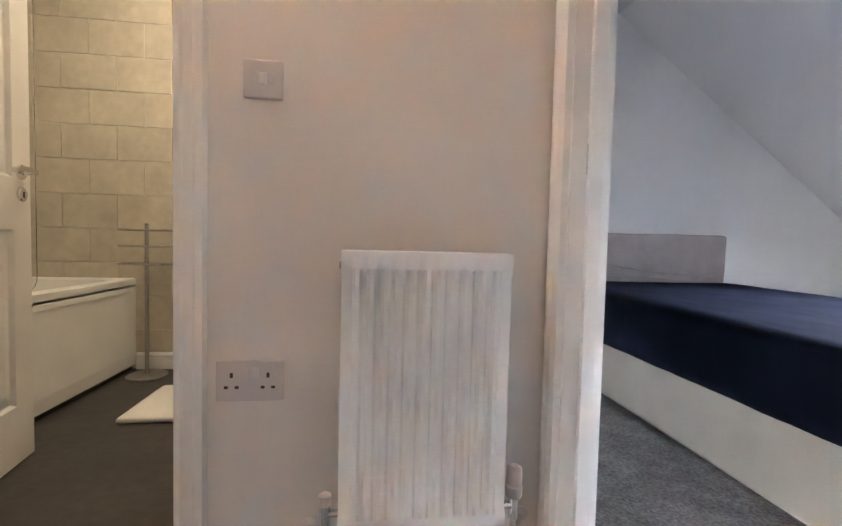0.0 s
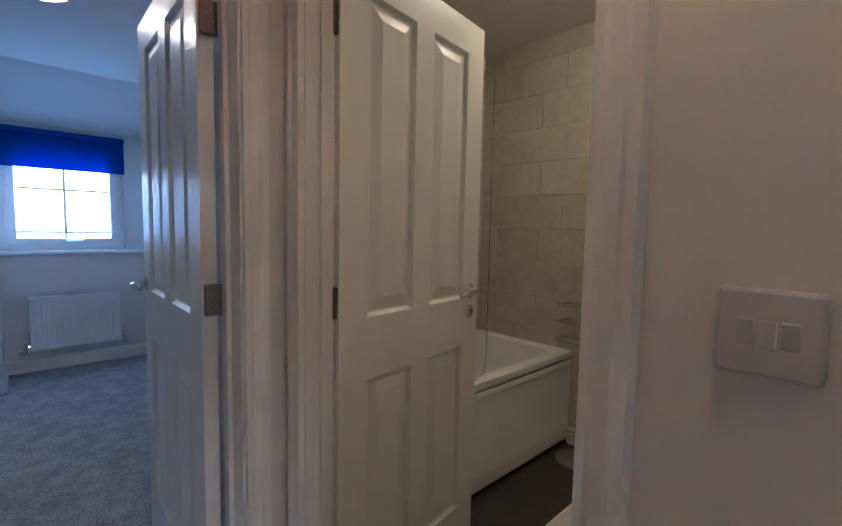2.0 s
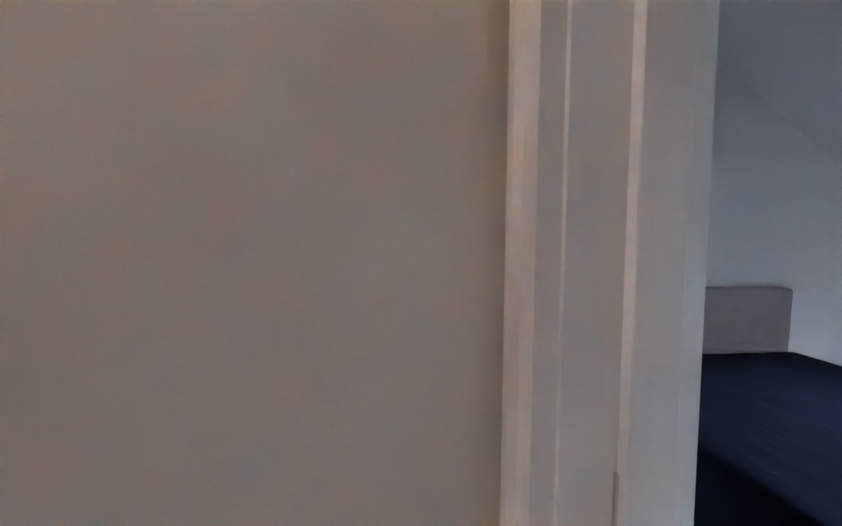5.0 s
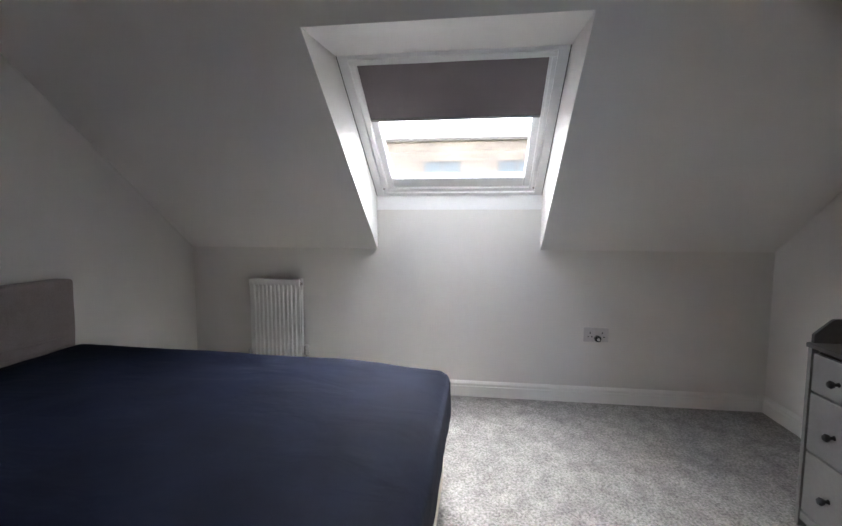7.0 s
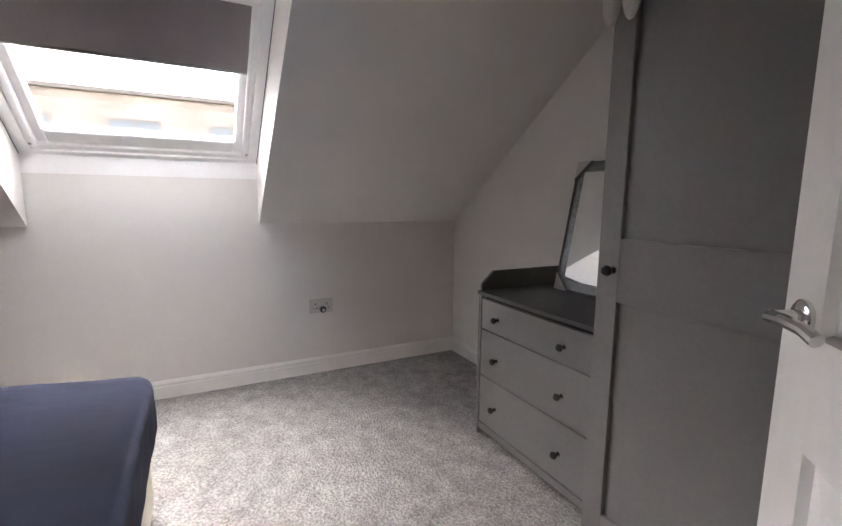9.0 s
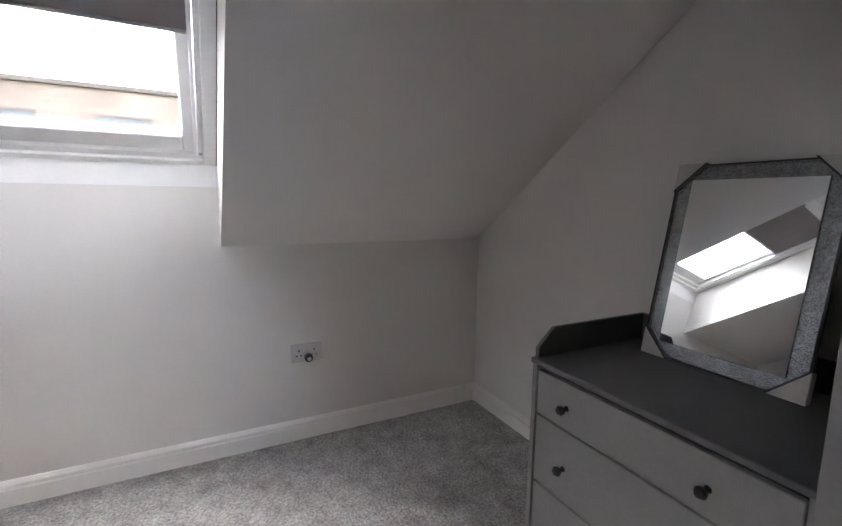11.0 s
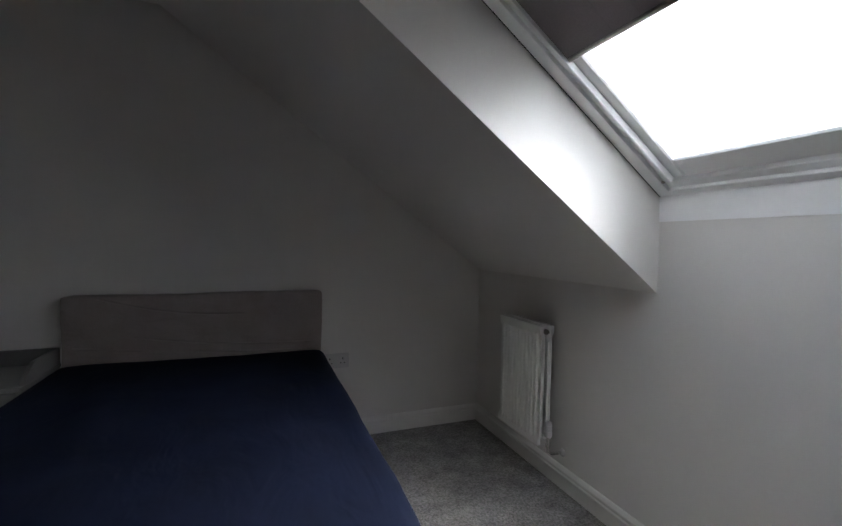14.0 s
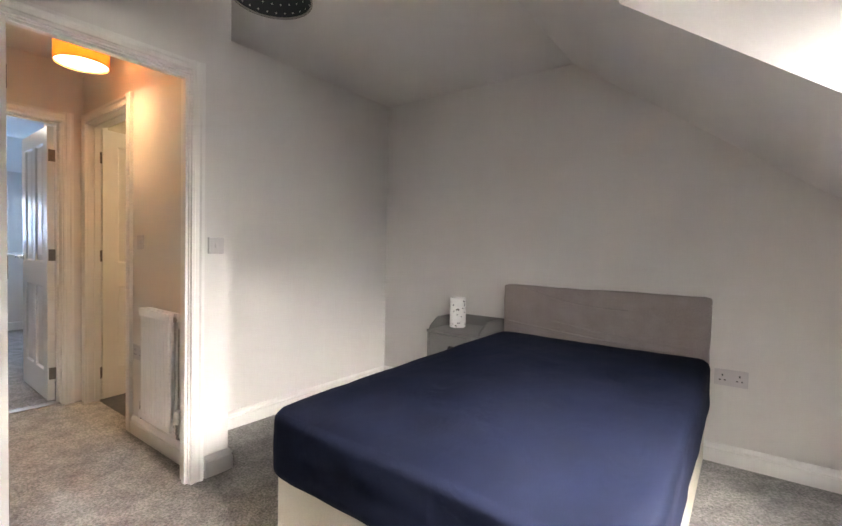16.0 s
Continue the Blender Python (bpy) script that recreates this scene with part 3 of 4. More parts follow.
def switch(name, at, label, w=0.086, gangs=3):
    root = thing(name, label, "light switch", at=at)
    bm = B()
    box(bm, -w / 2, w / 2, -0.010, 0, -w / 2, w / 2, 0.004, 2)
    part("plate", bm, PLASTIC, root)
    for i in range(gangs):
        x = (i - (gangs - 1) / 2) * 0.0165
        down = gangs == 1 or i == 1
        bm = B()
        v = box(bm, x - 0.0071, x + 0.0071, -0.0105, -0.0085, -0.0125, 0.0125)
        for k in ((0, 1) if down else (4, 5)):
            v[k].co.y -= 0.0055
        bmesh.ops.bevel(bm, geom=list(bm.edges), offset=0.0009, segments=1, affect="EDGES")
        part("rocker", bm, PLASTIC, root)
    return root


switch("light_switch", pose(-0.183, 0, 1.136), "white three-gang light switch on the landing wall", 0.082)
socket("wall_socket", pose(-0.206, 0, 0.492), "white twin socket low on the landing wall", 0.142, 0.088)
ks = socket("wall_socket", pose(XK, -1.015, 0.455, 0, 0, -90), "white twin socket with a black plug on the knee wall", 0.155, 0.094)
bm = B()
lathe(bm, [(0.016, 0), (0.021, -0.010), (0.020, -0.034), (0.012, -0.042)], (0.005, -0.010, -0.012), 16, "y")
pl = whole("plug", bm, BLACK, "small black plug pushed into the wall socket", "plug", smooth=True, at=pose(XK, -1.015, 0.447, 0, 0, -90))
bm = B()
lathe(bm, [(0.010, -0.041), (0.009, -0.046)], (0.005, -0.010, -0.012), 14, "y")
part("cap", bm, PLASTIC, pl, "white cap")
socket("wall_socket", pose(2.575, YN, 0.470), "white twin socket on the wall beside the bed", 0.150, 0.088)
switch("light_switch", pose(XD, 0.047, 1.126, 0, 0, 90), "white single light switch beside the bedroom doorway", 0.080, 1)


# ---- radiators ----
def radiator(at, w, h, label, valve=1, depth=0.075):
    """A double convector, facing -y; its back at y=0, from x=0 to w, z from 0 to h."""
    root = thing("radiator", label, "radiator", "panel radiators", at=at)
    n = max(6, round(w / 0.033))
    for name, y, way in (("front_panel", -depth, 1), ("back_panel", -0.022, -1)):
        bm = B()
        cols = []
        m = 0.018
        prof = [(0.0, 0.010), (m, 0.010)]
        pitch = (w - 2 * m) / n
        for i in range(n):
            x = m + i * pitch
            prof += [(x + pitch * 0.14, 0.010), (x + pitch * 0.24, 0.005), (x + pitch * 0.36, 0.0), (x + pitch * 0.64, 0.0), (x + pitch * 0.76, 0.005), (x + pitch * 0.86, 0.010)]
        prof += [(w - m, 0.010), (w, 0.010)]
        zs = [(0, 0.0), (0.026, 0.0), (0.042, 1.0), (h - 0.052, 1.0), (h - 0.036, 0.0), (h, 0.0)]
        for z, k in zs:
            cols.append([bm.verts.new((x, y + d * k * way, z)) for x, d in prof])
        for a, b in zip(cols, cols[1:]):
            for i in range(len(prof) - 1):
                bm.faces.new((a[i], a[i + 1], b[i + 1], b[i]))
        y2 = y + 0.018 * way
        lo, hi = [bm.verts.new((x, y2, 0)) for x in (0, w)], [bm.verts.new((x, y2, h)) for x in (0, w)]
        bm.faces.new((lo[0], lo[1], hi[1], hi[0]))
        bm.faces.new([c[0] for c in cols] + [hi[0], lo[0]])
        bm.faces.new([c[-1] for c in cols] + [hi[1], lo[1]])
        bm.faces.new(cols[0] + [lo[1], lo[0]])
        bm.faces.new(cols[-1] + [hi[1], hi[0]])
        part(name, bm, ENAMEL, root, smooth=True)
    bm = B()
    k = int(w / 0.012)
    for i in range(k):
        x = 0.012 + (w - 0.024) * i / k
        box(bm, x, x + 0.005, -depth + 0.020, -0.044, h - 0.010, h - 0.003)
    box(bm, 0.006, w - 0.006, -depth + 0.0185, -depth + 0.0245, h - 0.012, h + 0.002, 0.001)
    box(bm, 0.006, w - 0.006, -0.046, -0.041, h - 0.012, h + 0.002, 0.001)
    part("top_grille", bm, ENAMEL, root)
    bm = B()
    for i in range(int(w / 0.02)):
        x = 0.02 + i * 0.02
        if x < w - 0.02:
            box(bm, x, x + 0.001, -depth + 0.020, -0.042, 0.03, h - 0.04)
    part("convector_fins", bm, ENAMEL, root)
    ya, yb = -depth + 0.019, -0.041
    ym = ya + (yb - ya) * 0.42
    for x in (0.002, w - 0.008):
        bm = B()
        box(bm, x, x + 0.006, ya, ym - 0.011, 0.055, h - 0.075, 0.001)
        box(bm, x, x + 0.006, ym + 0.011, yb, 0.055, h - 0.075, 0.001)
        part("side_cover", bm, ENAMEL, root)
    for x, s in ((0, -1), (w, 1)):
        for z in (0.03, h - 0.03):
            bm = B()
            lathe(bm, [(0.013, 0), (0.013, 0.014), (0.008, 0.015), (0.008, 0.022)] if s > 0 else [(0.013, 0), (0.013, -0.014), (0.008, -0.015), (0.008, -0.022)], (x - s * 0.016, -depth / 2 - 0.01, z), 12, "x")
            part("end_plug", bm, STEEL if z > 0.1 else ENAMEL, root, smooth=True)
    for x, s, kind in ((0, -1, valve == -1), (w, 1, valve == 1)):
        bm = B()
        vx = x + s * 0.028
        y = -depth / 2 - 0.01
        lathe(bm, [(0.011, 0.0), (0.011, 0.05)], (vx, y, 0.0), 12)
        tube(bm, [(x, y, 0.03), (vx, y, 0.03)], 0.009, 10)
        tube(bm, [(vx, y, 0.0), (vx, y, -0.022), (vx + s * 0.012, y + 0.012, -0.030), (vx + s * 0.035, 0.002, -0.022)], 0.0075, 8)
        v = part("valve", bm, CHROME, root, "chrome radiator valve", True)
        bm = B()
        if kind:
            lathe(bm, [(0.017, 0.05), (0.019, 0.055), (0.019, 0.075), (0.016, 0.079), (0.018, 0.083), (0.017, 0.115), (0.010, 0.120)], (vx, y, 0), 16)
        else:
            lathe(bm, [(0.013, 0.05), (0.013, 0.072), (0.008, 0.076)], (vx, y, 0), 14)
        part("valve_head", bm, PLASTIC, v, "white plastic valve head", True)
        bm = B()
        lathe(bm, [(0.018, 0.0), (0.018, -0.006), (0.010, -0.014)], (vx + s * 0.035, 0.002, -0.022), 14, "y")
        part("pipe_collar", bm, PLASTIC, v, "white pipe collar", True)
    for x in (w * 0.2, w * 0.8):
        bm = B()
        box(bm, x - 0.015, x + 0.015, -0.026, 0.0, h * 0.25, h * 0.85)
        part("bracket", bm, STEEL, root)
    return root


radiator(pose(-0.011, -0.004, 0.185), 0.362, 0.595, "white slim panel radiator on the landing wall", 1)
radiator(pose(XK - 0.035, 1.315, 0.215, 0, 0, -90), 0.36, 0.575, "white double panel radiator beside the bed corner", 1, 0.10)
radiator(pose(X2W + 0.03, -0.455, 0.19, 0, 0, 90), 0.60, 0.43, "white panel radiator below the dormer window", 1)

# ---- bed ----
BX, BX2, BY0, BY1 = 1.256, 2.490, -0.140, 1.712


def soft_box(bm, x0, x1, y0, y1, z0, z1, r, nx, ny, wave, seed=0.0):
    """A cushion-like block: a rounded box with a gently uneven skin."""
    bmesh.ops.create_cube(bm, size=1.0)
    bmesh.ops.subdivide_edges(bm, edges=list(bm.edges), cuts=nx, use_grid_fill=True)
    sx, sy, sz = x1 - x0, y1 - y0, z1 - z0
    for v in bm.verts:
        p = Vector((v.co.x * sx, v.co.y * sy, v.co.z * sz))
        q = Vector((max(-sx / 2 + r, min(sx / 2 - r, p.x)), max(-sy / 2 + r, min(sy / 2 - r, p.y)), max(-sz / 2 + r, min(sz / 2 - r, p.z))))
        d = p - q
        if d.length > 1e-6:
            p = q + d.normalized() * r
        c = Vector(((x0 + x1) / 2, (y0 + y1) / 2, (z0 + z1) / 2)) + p
        nz = noise.noise(Vector((c.x * 3 + seed, c.y * 3, c.z * 5))) + 0.5 * noise.noise(Vector((c.x * 9, c.y * 9 + seed, c.z * 14)))
        out = d.normalized() if d.length > 1e-6 else Vector((0, 0, 1 if p.z > 0 else -1))
        v.co = c + out * nz * wave


bed = thing("bed", "small double divan bed with a navy fitted sheet, unmade", "bed")
bm = B()
box(bm, BX + 0.02, BX2 - 0.02, BY0 + 0.03, BY1, 0.03, 0.325, 0.015, 2)
part("divan_base", bm, CREAM, bed, "cream cloth divan base")
for x in (BX + 0.10, BX2 - 0.10):
    for y in (BY0 + 0.12, BY1 - 0.12):
        bm = B()
        lathe(bm, [(0.022, 0), (0.025, 0.03)], (x, y, 0), 12)
        part("foot", bm, BLACK, bed)
bm = B()
soft_box(bm, BX, BX2, BY0, BY1 + 0.005, 0.285, 0.562, 0.055, 40, 40, 0.006)
for v in bm.verts:
    if v.co.z > 0.42:
        v.co.z += 0.020 * max(0.0, (v.co.y - BY0) / (BY1 - BY0))
        droop = max(0.0, 1 - (v.co.y - BY0) / 0.50) * (0.25 + 0.75 * max(0.0, 1 - (BX2 - v.co.x) / 0.60))
        v.co.z -= 0.032 * droop
sag = part("mattress", bm, NAVY, bed, "mattress in a navy fitted sheet", True)
bm = B()
soft_box(bm, 1.272, 2.478, 1.722, 1.806, 0.40, 0.898, 0.018, 36, 36, 0.006, 4.0)
hb = part("headboard", bm, TAUPE, bed, "headboard under a taupe stretch cover", True)
for k, (xa, xb, za, zb, dip) in enumerate(((1.42, 2.07, 0.885, 0.79, 0.028), (1.32, 2.44, 0.65, 0.575, 0.012), (1.57, 2.42, 0.69, 0.62, 0.02))):
    bm = B()
    pts = [(xa + (xb - xa) * i / 16, 1.7215, za + (zb - za) * i / 16 - dip * math.sin(math.pi * i / 16)) for i in range(17)]
    tube(bm, pts, 0.0055, 8)
    part("fold", bm, TAUPE, hb, smooth=True)


# ---- bedside table ----
NX0, NX1, NY0, NY1, NZ = 0.840, 1.248, 1.42, 1.797, 0.555


def gallery_side(bm, x0, x1, y0, y1, z, h):
    """A low side rail with its front corner cut away in a curve."""
    pts = [(y1, z), (y1, z + h), (y0 + 0.105, z + h), (y0 + 0.095, z + h * 0.97), (y0 + 0.012, z + 0.022), (y0 + 0.004, z + 0.012), (y0, z)]
    prism(bm, pts, "x", x0, x1)


def knob(parent, at, r=0.014, way="y"):
    bm = B()
    lathe(bm, [(r * 0.7, 0), (r * 0.45, -0.006), (r * 0.45, -0.016), (r, -0.020), (r * 1.1, -0.028), (r * 0.8, -0.036), (r * 0.25, -0.038)], at, 16, "y")
    part("knob", bm, BLACKMETAL, parent, "round black iron knob", True)


night = thing("bedside_table", "grey painted bedside table with one drawer and open shelf", "bedside table")
bm = B()
box(bm, NX0, NX0 + 0.018, NY0, NY1, 0, NZ, 0.002)
part("side_panel", bm, SLATE, night)
bm = B()
box(bm, NX1 - 0.018, NX1, NY0, NY1, 0, NZ, 0.002)
part("side_panel", bm, SLATE, night)
bm = B()
box(bm, NX0 - 0.004, NX1 + 0.004, NY0 - 0.006, NY1, NZ, NZ + 0.018, 0.003)
part("top", bm, SLATE, night)
for a, b in ((NX0, NX0 + 0.014), (NX1 - 0.014, NX1)):
    bm = B()
    gallery_side(bm, a, b, NY0 + 0.02, NY1 - 0.014, NZ + 0.018, 0.075)
    part("gallery_side", bm, SLATE, night)
bm = B()
box(bm, NX0, NX1, NY1 - 0.014, NY1, NZ + 0.018, NZ + 0.093, 0.002)
part("gallery_back", bm, SLATE, night)
bm = B()
box(bm, NX0 + 0.018, NX1 - 0.018, NY1 - 0.01, NY1, 0.03, NZ)
part("back_panel", bm, SLATE, night)
bm = B()
box(bm, NX0 + 0.02, NX1 - 0.02, NY0 + 0.002, NY0 + 0.020, NZ - 0.165, NZ - 0.008, 0.002)
dr = part("drawer", bm, SLATE, night)
knob(dr, ((NX0 + NX1) / 2, NY0 + 0.002, NZ - 0.085))
for z in (0.07, NZ - 0.19):
    bm = B()
    box(bm, NX0 + 0.018, NX1 - 0.018, NY0 + 0.01, NY1 - 0.01, z, z + 0.016)
    part("shelf", bm, SLATE, night)

bm = B()
lathe(bm, [(0.054, 0), (0.058, 0.006), (0.058, 0.205), (0.055, 0.214), (0.046, 0.215), (0.046, 0.06)], (0, 0, 0), 32)
jar = whole("vase", bm, ENAMEL, "white cylindrical vase with dark fleck print, on the bedside table", "vase", smooth=True, at=pose(0.952, 1.64, NZ + 0.018))
rng = random.Random(5)
bm = B()
for k in range(80):
    a, z, r = rng.uniform(0, 6.283), rng.uniform(0.012, 0.196), rng.uniform(0.0025, 0.0065)
    c = []
    for i in range(6):
        b = i * math.pi / 3 + rng.uniform(-0.2, 0.2)
        rr = r * rng.uniform(0.7, 1.2)
        aa = a + rr * math.cos(b) / 0.058
        c.append(bm.verts.new((0.0586 * math.cos(aa), 0.0586 * math.sin(aa), z + rr * math.sin(b))))
    bm.faces.new(c)
part("flecks", bm, BLACK, jar, "scattered dark flecks")
jar.children[0]["kind"] = "stuff"

# ---- chest of drawers ----
CX0, CX1, CYF, CYB, CZ = 1.668, 2.41, -1.505, -2.026, 0.708
chest = thing("chest_of_drawers", "grey painted chest of three drawers with a low gallery", "chest of drawers")
for a, b in ((CX0, CX0 + 0.018), (CX1 - 0.018, CX1)):
    bm = B()
    prism(bm, [(CYF, 0.0), (CYF - 0.05, 0.0), (CYF - 0.05, 0.03), (CYB + 0.05, 0.03), (CYB + 0.05, 0), (CYB, 0), (CYB, CZ), (CYF, CZ)], "x", a, b)
    part("side_panel", bm, SLATE, chest)
bm = B()
box(bm, CX0 - 0.004, CX1 + 0.004, CYB, CYF + 0.008, CZ, CZ + 0.018, 0.003)
part("top", bm, SLATE_TOP, chest, "dark grey flat top")
for a, b in ((CX0, CX0 + 0.014), (CX1 - 0.014, CX1)):
    bm = B()
    z, h = CZ + 0.018, 0.092
    prism(bm, [(CYB, z), (CYB, z + h), (CYF - 0.076, z + h), (CYF - 0.068, z + h * 0.96), (CYF - 0.008, z + 0.032), (CYF - 0.008, z)], "x", a, b)
    part("gallery_side", bm, SLATE_TOP, chest)
bm = B()
box(bm, CX0 + 0.014, CX1 - 0.014, CYB, CYB + 0.014, CZ + 0.018, CZ + 0.110, 0.002)
part("gallery_back", bm, SLATE_TOP, chest)
# Carcase coloured near black, painting the shade into the gaps between drawers.
bm = B()
box(bm, CX0 + 0.018, CX1 - 0.018, CYB + 0.005, CYF - 0.030, 0.05, CZ - 0.002)
part("carcase", bm, SHADOW_GAP, chest)
bm = B()
box(bm, CX0 + 0.018, CX1 - 0.018, CYF - 0.022, CYF - 0.004, 0.028, 0.062, 0.002)
part("plinth", bm, SLATE, chest)
z = 0.068
for dz in (0.243, 0.232, 0.150):
    bm = B()
    box(bm, CX0 + 0.023, CX1 - 0.023, CYF - 0.020, CYF - 0.003, z + 0.003, z + dz - 0.003, 0.002)
    dr = part("drawer", bm, SLATE, chest)
    for x in (CX0 + 0.187, CX1 - 0.148):
        bm = B()
        lathe(bm, [(0.010, 0), (0.006, 0.006), (0.006, 0.016), (0.013, 0.020), (0.015, 0.028), (0.010, 0.035), (0.003, 0.037)], (x, CYF - 0.004, z + dz * 0.46), 16, "y")
        part("knob", bm, BLACKMETAL, dr, "round black iron knob", True)
    z += dz

# ---- mirror leaning on the chest ----
MW, MH = 0.445, 0.625
tilt = math.degrees(math.asin(0.115 / MH))
mir = thing("mirror", "mirror with a crackled silver border and card corners, leaning", "mirror", at=pose(2.072, CYB + 0.115 + 0.024, CZ + 0.020, 0, 0, 180) @ pose(0, 0, 0, -tilt, 0, 0) )
bm = B()
box(bm, -MW / 2, MW / 2, 0.0, 0.012, 0, MH, 0.002)
part("backing", bm, BLACK, mir, "black edge")
for x0, x1, z0, z1 in ((-MW / 2 - 0.003, -MW / 2 + 0.004, 0, MH), (MW / 2 - 0.004, MW / 2 + 0.003, 0, MH), (-MW / 2 + 0.004, MW / 2 - 0.004, 0, 0.006), (-MW / 2 + 0.004, MW / 2 - 0.004, MH - 0.006, MH)):
    bm = B()
    box(bm, x0, x1, -0.009, 0.001, z0, z1, 0.001)
    part("edge_strip", bm, BLACK, mir, "thin black edge")
bm = B()
box(bm, -MW / 2 + 0.004, MW / 2 - 0.004, -0.003, -0.0005, 0.004, MH - 0.004)
part("border", bm, CRACKLE, mir, "crackled silver glass border")
bm = B()
box(bm, -MW / 2 + 0.048, MW / 2 - 0.048, -0.007, -0.0035, 0.048, MH - 0.048, 0.001)
part("glass", bm, MIRROR, mir, "mirror glass")
for sx in (-1, 1):
    for top in (0, 1):
        bm = B()
        x, z = sx * (MW / 2 + 0.004), (MH + 0.004) if top else -0.003
        kx, kz = -sx * 0.085, -0.085 if top else 0.085
        prism(bm, [(x, z), (x + kx, z), (x, z + kz)], "y", -0.0105, 0.016)
        part("card_corner", bm, CARD, mir, "grey card corner protector")
        bm = B()
        ax, az = x + kx, z + kz
        dx, dz = -sx * 0.007, -0.007 if top else 0.007
        prism(bm, [(ax, z), (ax + dx, z), (x, az + dz), (x, az)], "y", -0.0125, 0.004)
        part("corner_edge", bm, BLACK, mir, "thin black edge")

# ---- wardrobe ----
RWX0, RWX1, RWF, RWB, RWZ = 1.06, 1.655, -1.420, -2.026, 1.80
ward = thing("wardrobe", "grey painted wardrobe with a panelled door and iron knob", "wardrobe")
for a, b in ((RWX0, RWX0 + 0.018), (RWX1 - 0.018, RWX1)):
    bm = B()
    box(bm, a, b, RWB, RWF - 0.022, 0, RWZ, 0.002)
    part("side_panel", bm, SLATE, ward)
for z0, z1 in ((0.05, 0.068), (RWZ - 0.018, RWZ)):
    bm = B()
    box(bm, RWX0 + 0.018, RWX1 - 0.018, RWB, RWF - 0.024, z0, z1)
    part("shelf", bm, SLATE, ward)
bm = B()
box(bm, RWX0 + 0.018, RWX1 - 0.018, RWB, RWB + 0.008, 0.068, RWZ - 0.018)
part("back_panel", bm, SLATE, ward)
bm = B()
box(bm, RWX0 + 0.018, RWX1 - 0.018, RWF - 0.04, RWF - 0.025, 0.0, 0.05)
part("plinth", bm, SLATE, ward)
bm = B()
box(bm, RWX0 - 0.01, RWX1 + 0.01, RWB, RWF + 0.008, RWZ, RWZ + 0.022, 0.003)
part("cornice", bm, SLATE, ward)
dx0, dx1, dz0, dz1 = RWX0 + 0.004, RWX1 - 0.004, 0.055, RWZ - 0.006
st = 0.076
bm = B()
box(bm, dx0 + st, dx1 - st, RWF - 0.0195, RWF - 0.014, dz0 + 0.09, dz1 - 0.08)
wd = part("door", bm, SLATE, ward)
for a in (dx0, dx1 - st):
    bm = B()
    box(bm, a, a + st, RWF - 0.020, RWF, dz0, dz1, 0.002)
    part("stile", bm, SLATE, wd)
for z0, z1 in ((dz0, dz0 + 0.09), (0.852, 1.044), (dz1 - 0.08, dz1)):
    bm = B()
    box(bm, dx0 + st, dx1 - st, RWF - 0.020, RWF, z0, z1, 0.002)
    part("rail", bm, SLATE, wd)
bm = B()
lathe(bm, [(0.011, 0), (0.007, 0.006), (0.007, 0.016), (0.015, 0.020), (0.017, 0.029), (0.012, 0.038), (0.003, 0.040)], (1.594, RWF, 0.948), 16, "y")
part("knob", bm, BLACKMETAL, wd, "round black iron knob", True)

# soft toy sitting on the wardrobe with its feet hanging down the front
bm = B()


def blob(bm, c, r, m=None):
    s = bmesh.ops.create_uvsphere(bm, u_segments=18, v_segments=12, radius=1.0)
    for v in s["verts"]:
        v.co = Vector((v.co.x * r[0], v.co.y * r[1], v.co.z * r[2])) + Vector(c)


z = RWZ + 0.022
blob(bm, (1.60, RWF - 0.10, z + 0.10), (0.085, 0.08, 0.11))
blob(bm, (1.60, RWF - 0.10, z + 0.25), (0.065, 0.06, 0.065))
for s in (-1, 1):
    blob(bm, (1.60 + s * 0.032, RWF - 0.01, z + 0.020), (0.027, 0.06, 0.027))
    blob(bm, (1.60 + s * 0.032, RWF + 0.036, z - 0.085), (0.027, 0.026, 0.095))
    blob(bm, (1.60 + s * 0.085, RWF - 0.08, z + 0.13), (0.025, 0.03, 0.075))
whole("soft_toy", bm, PLUSH, "white plush soft toy sitting on the wardrobe edge", "soft toy", smooth=True)


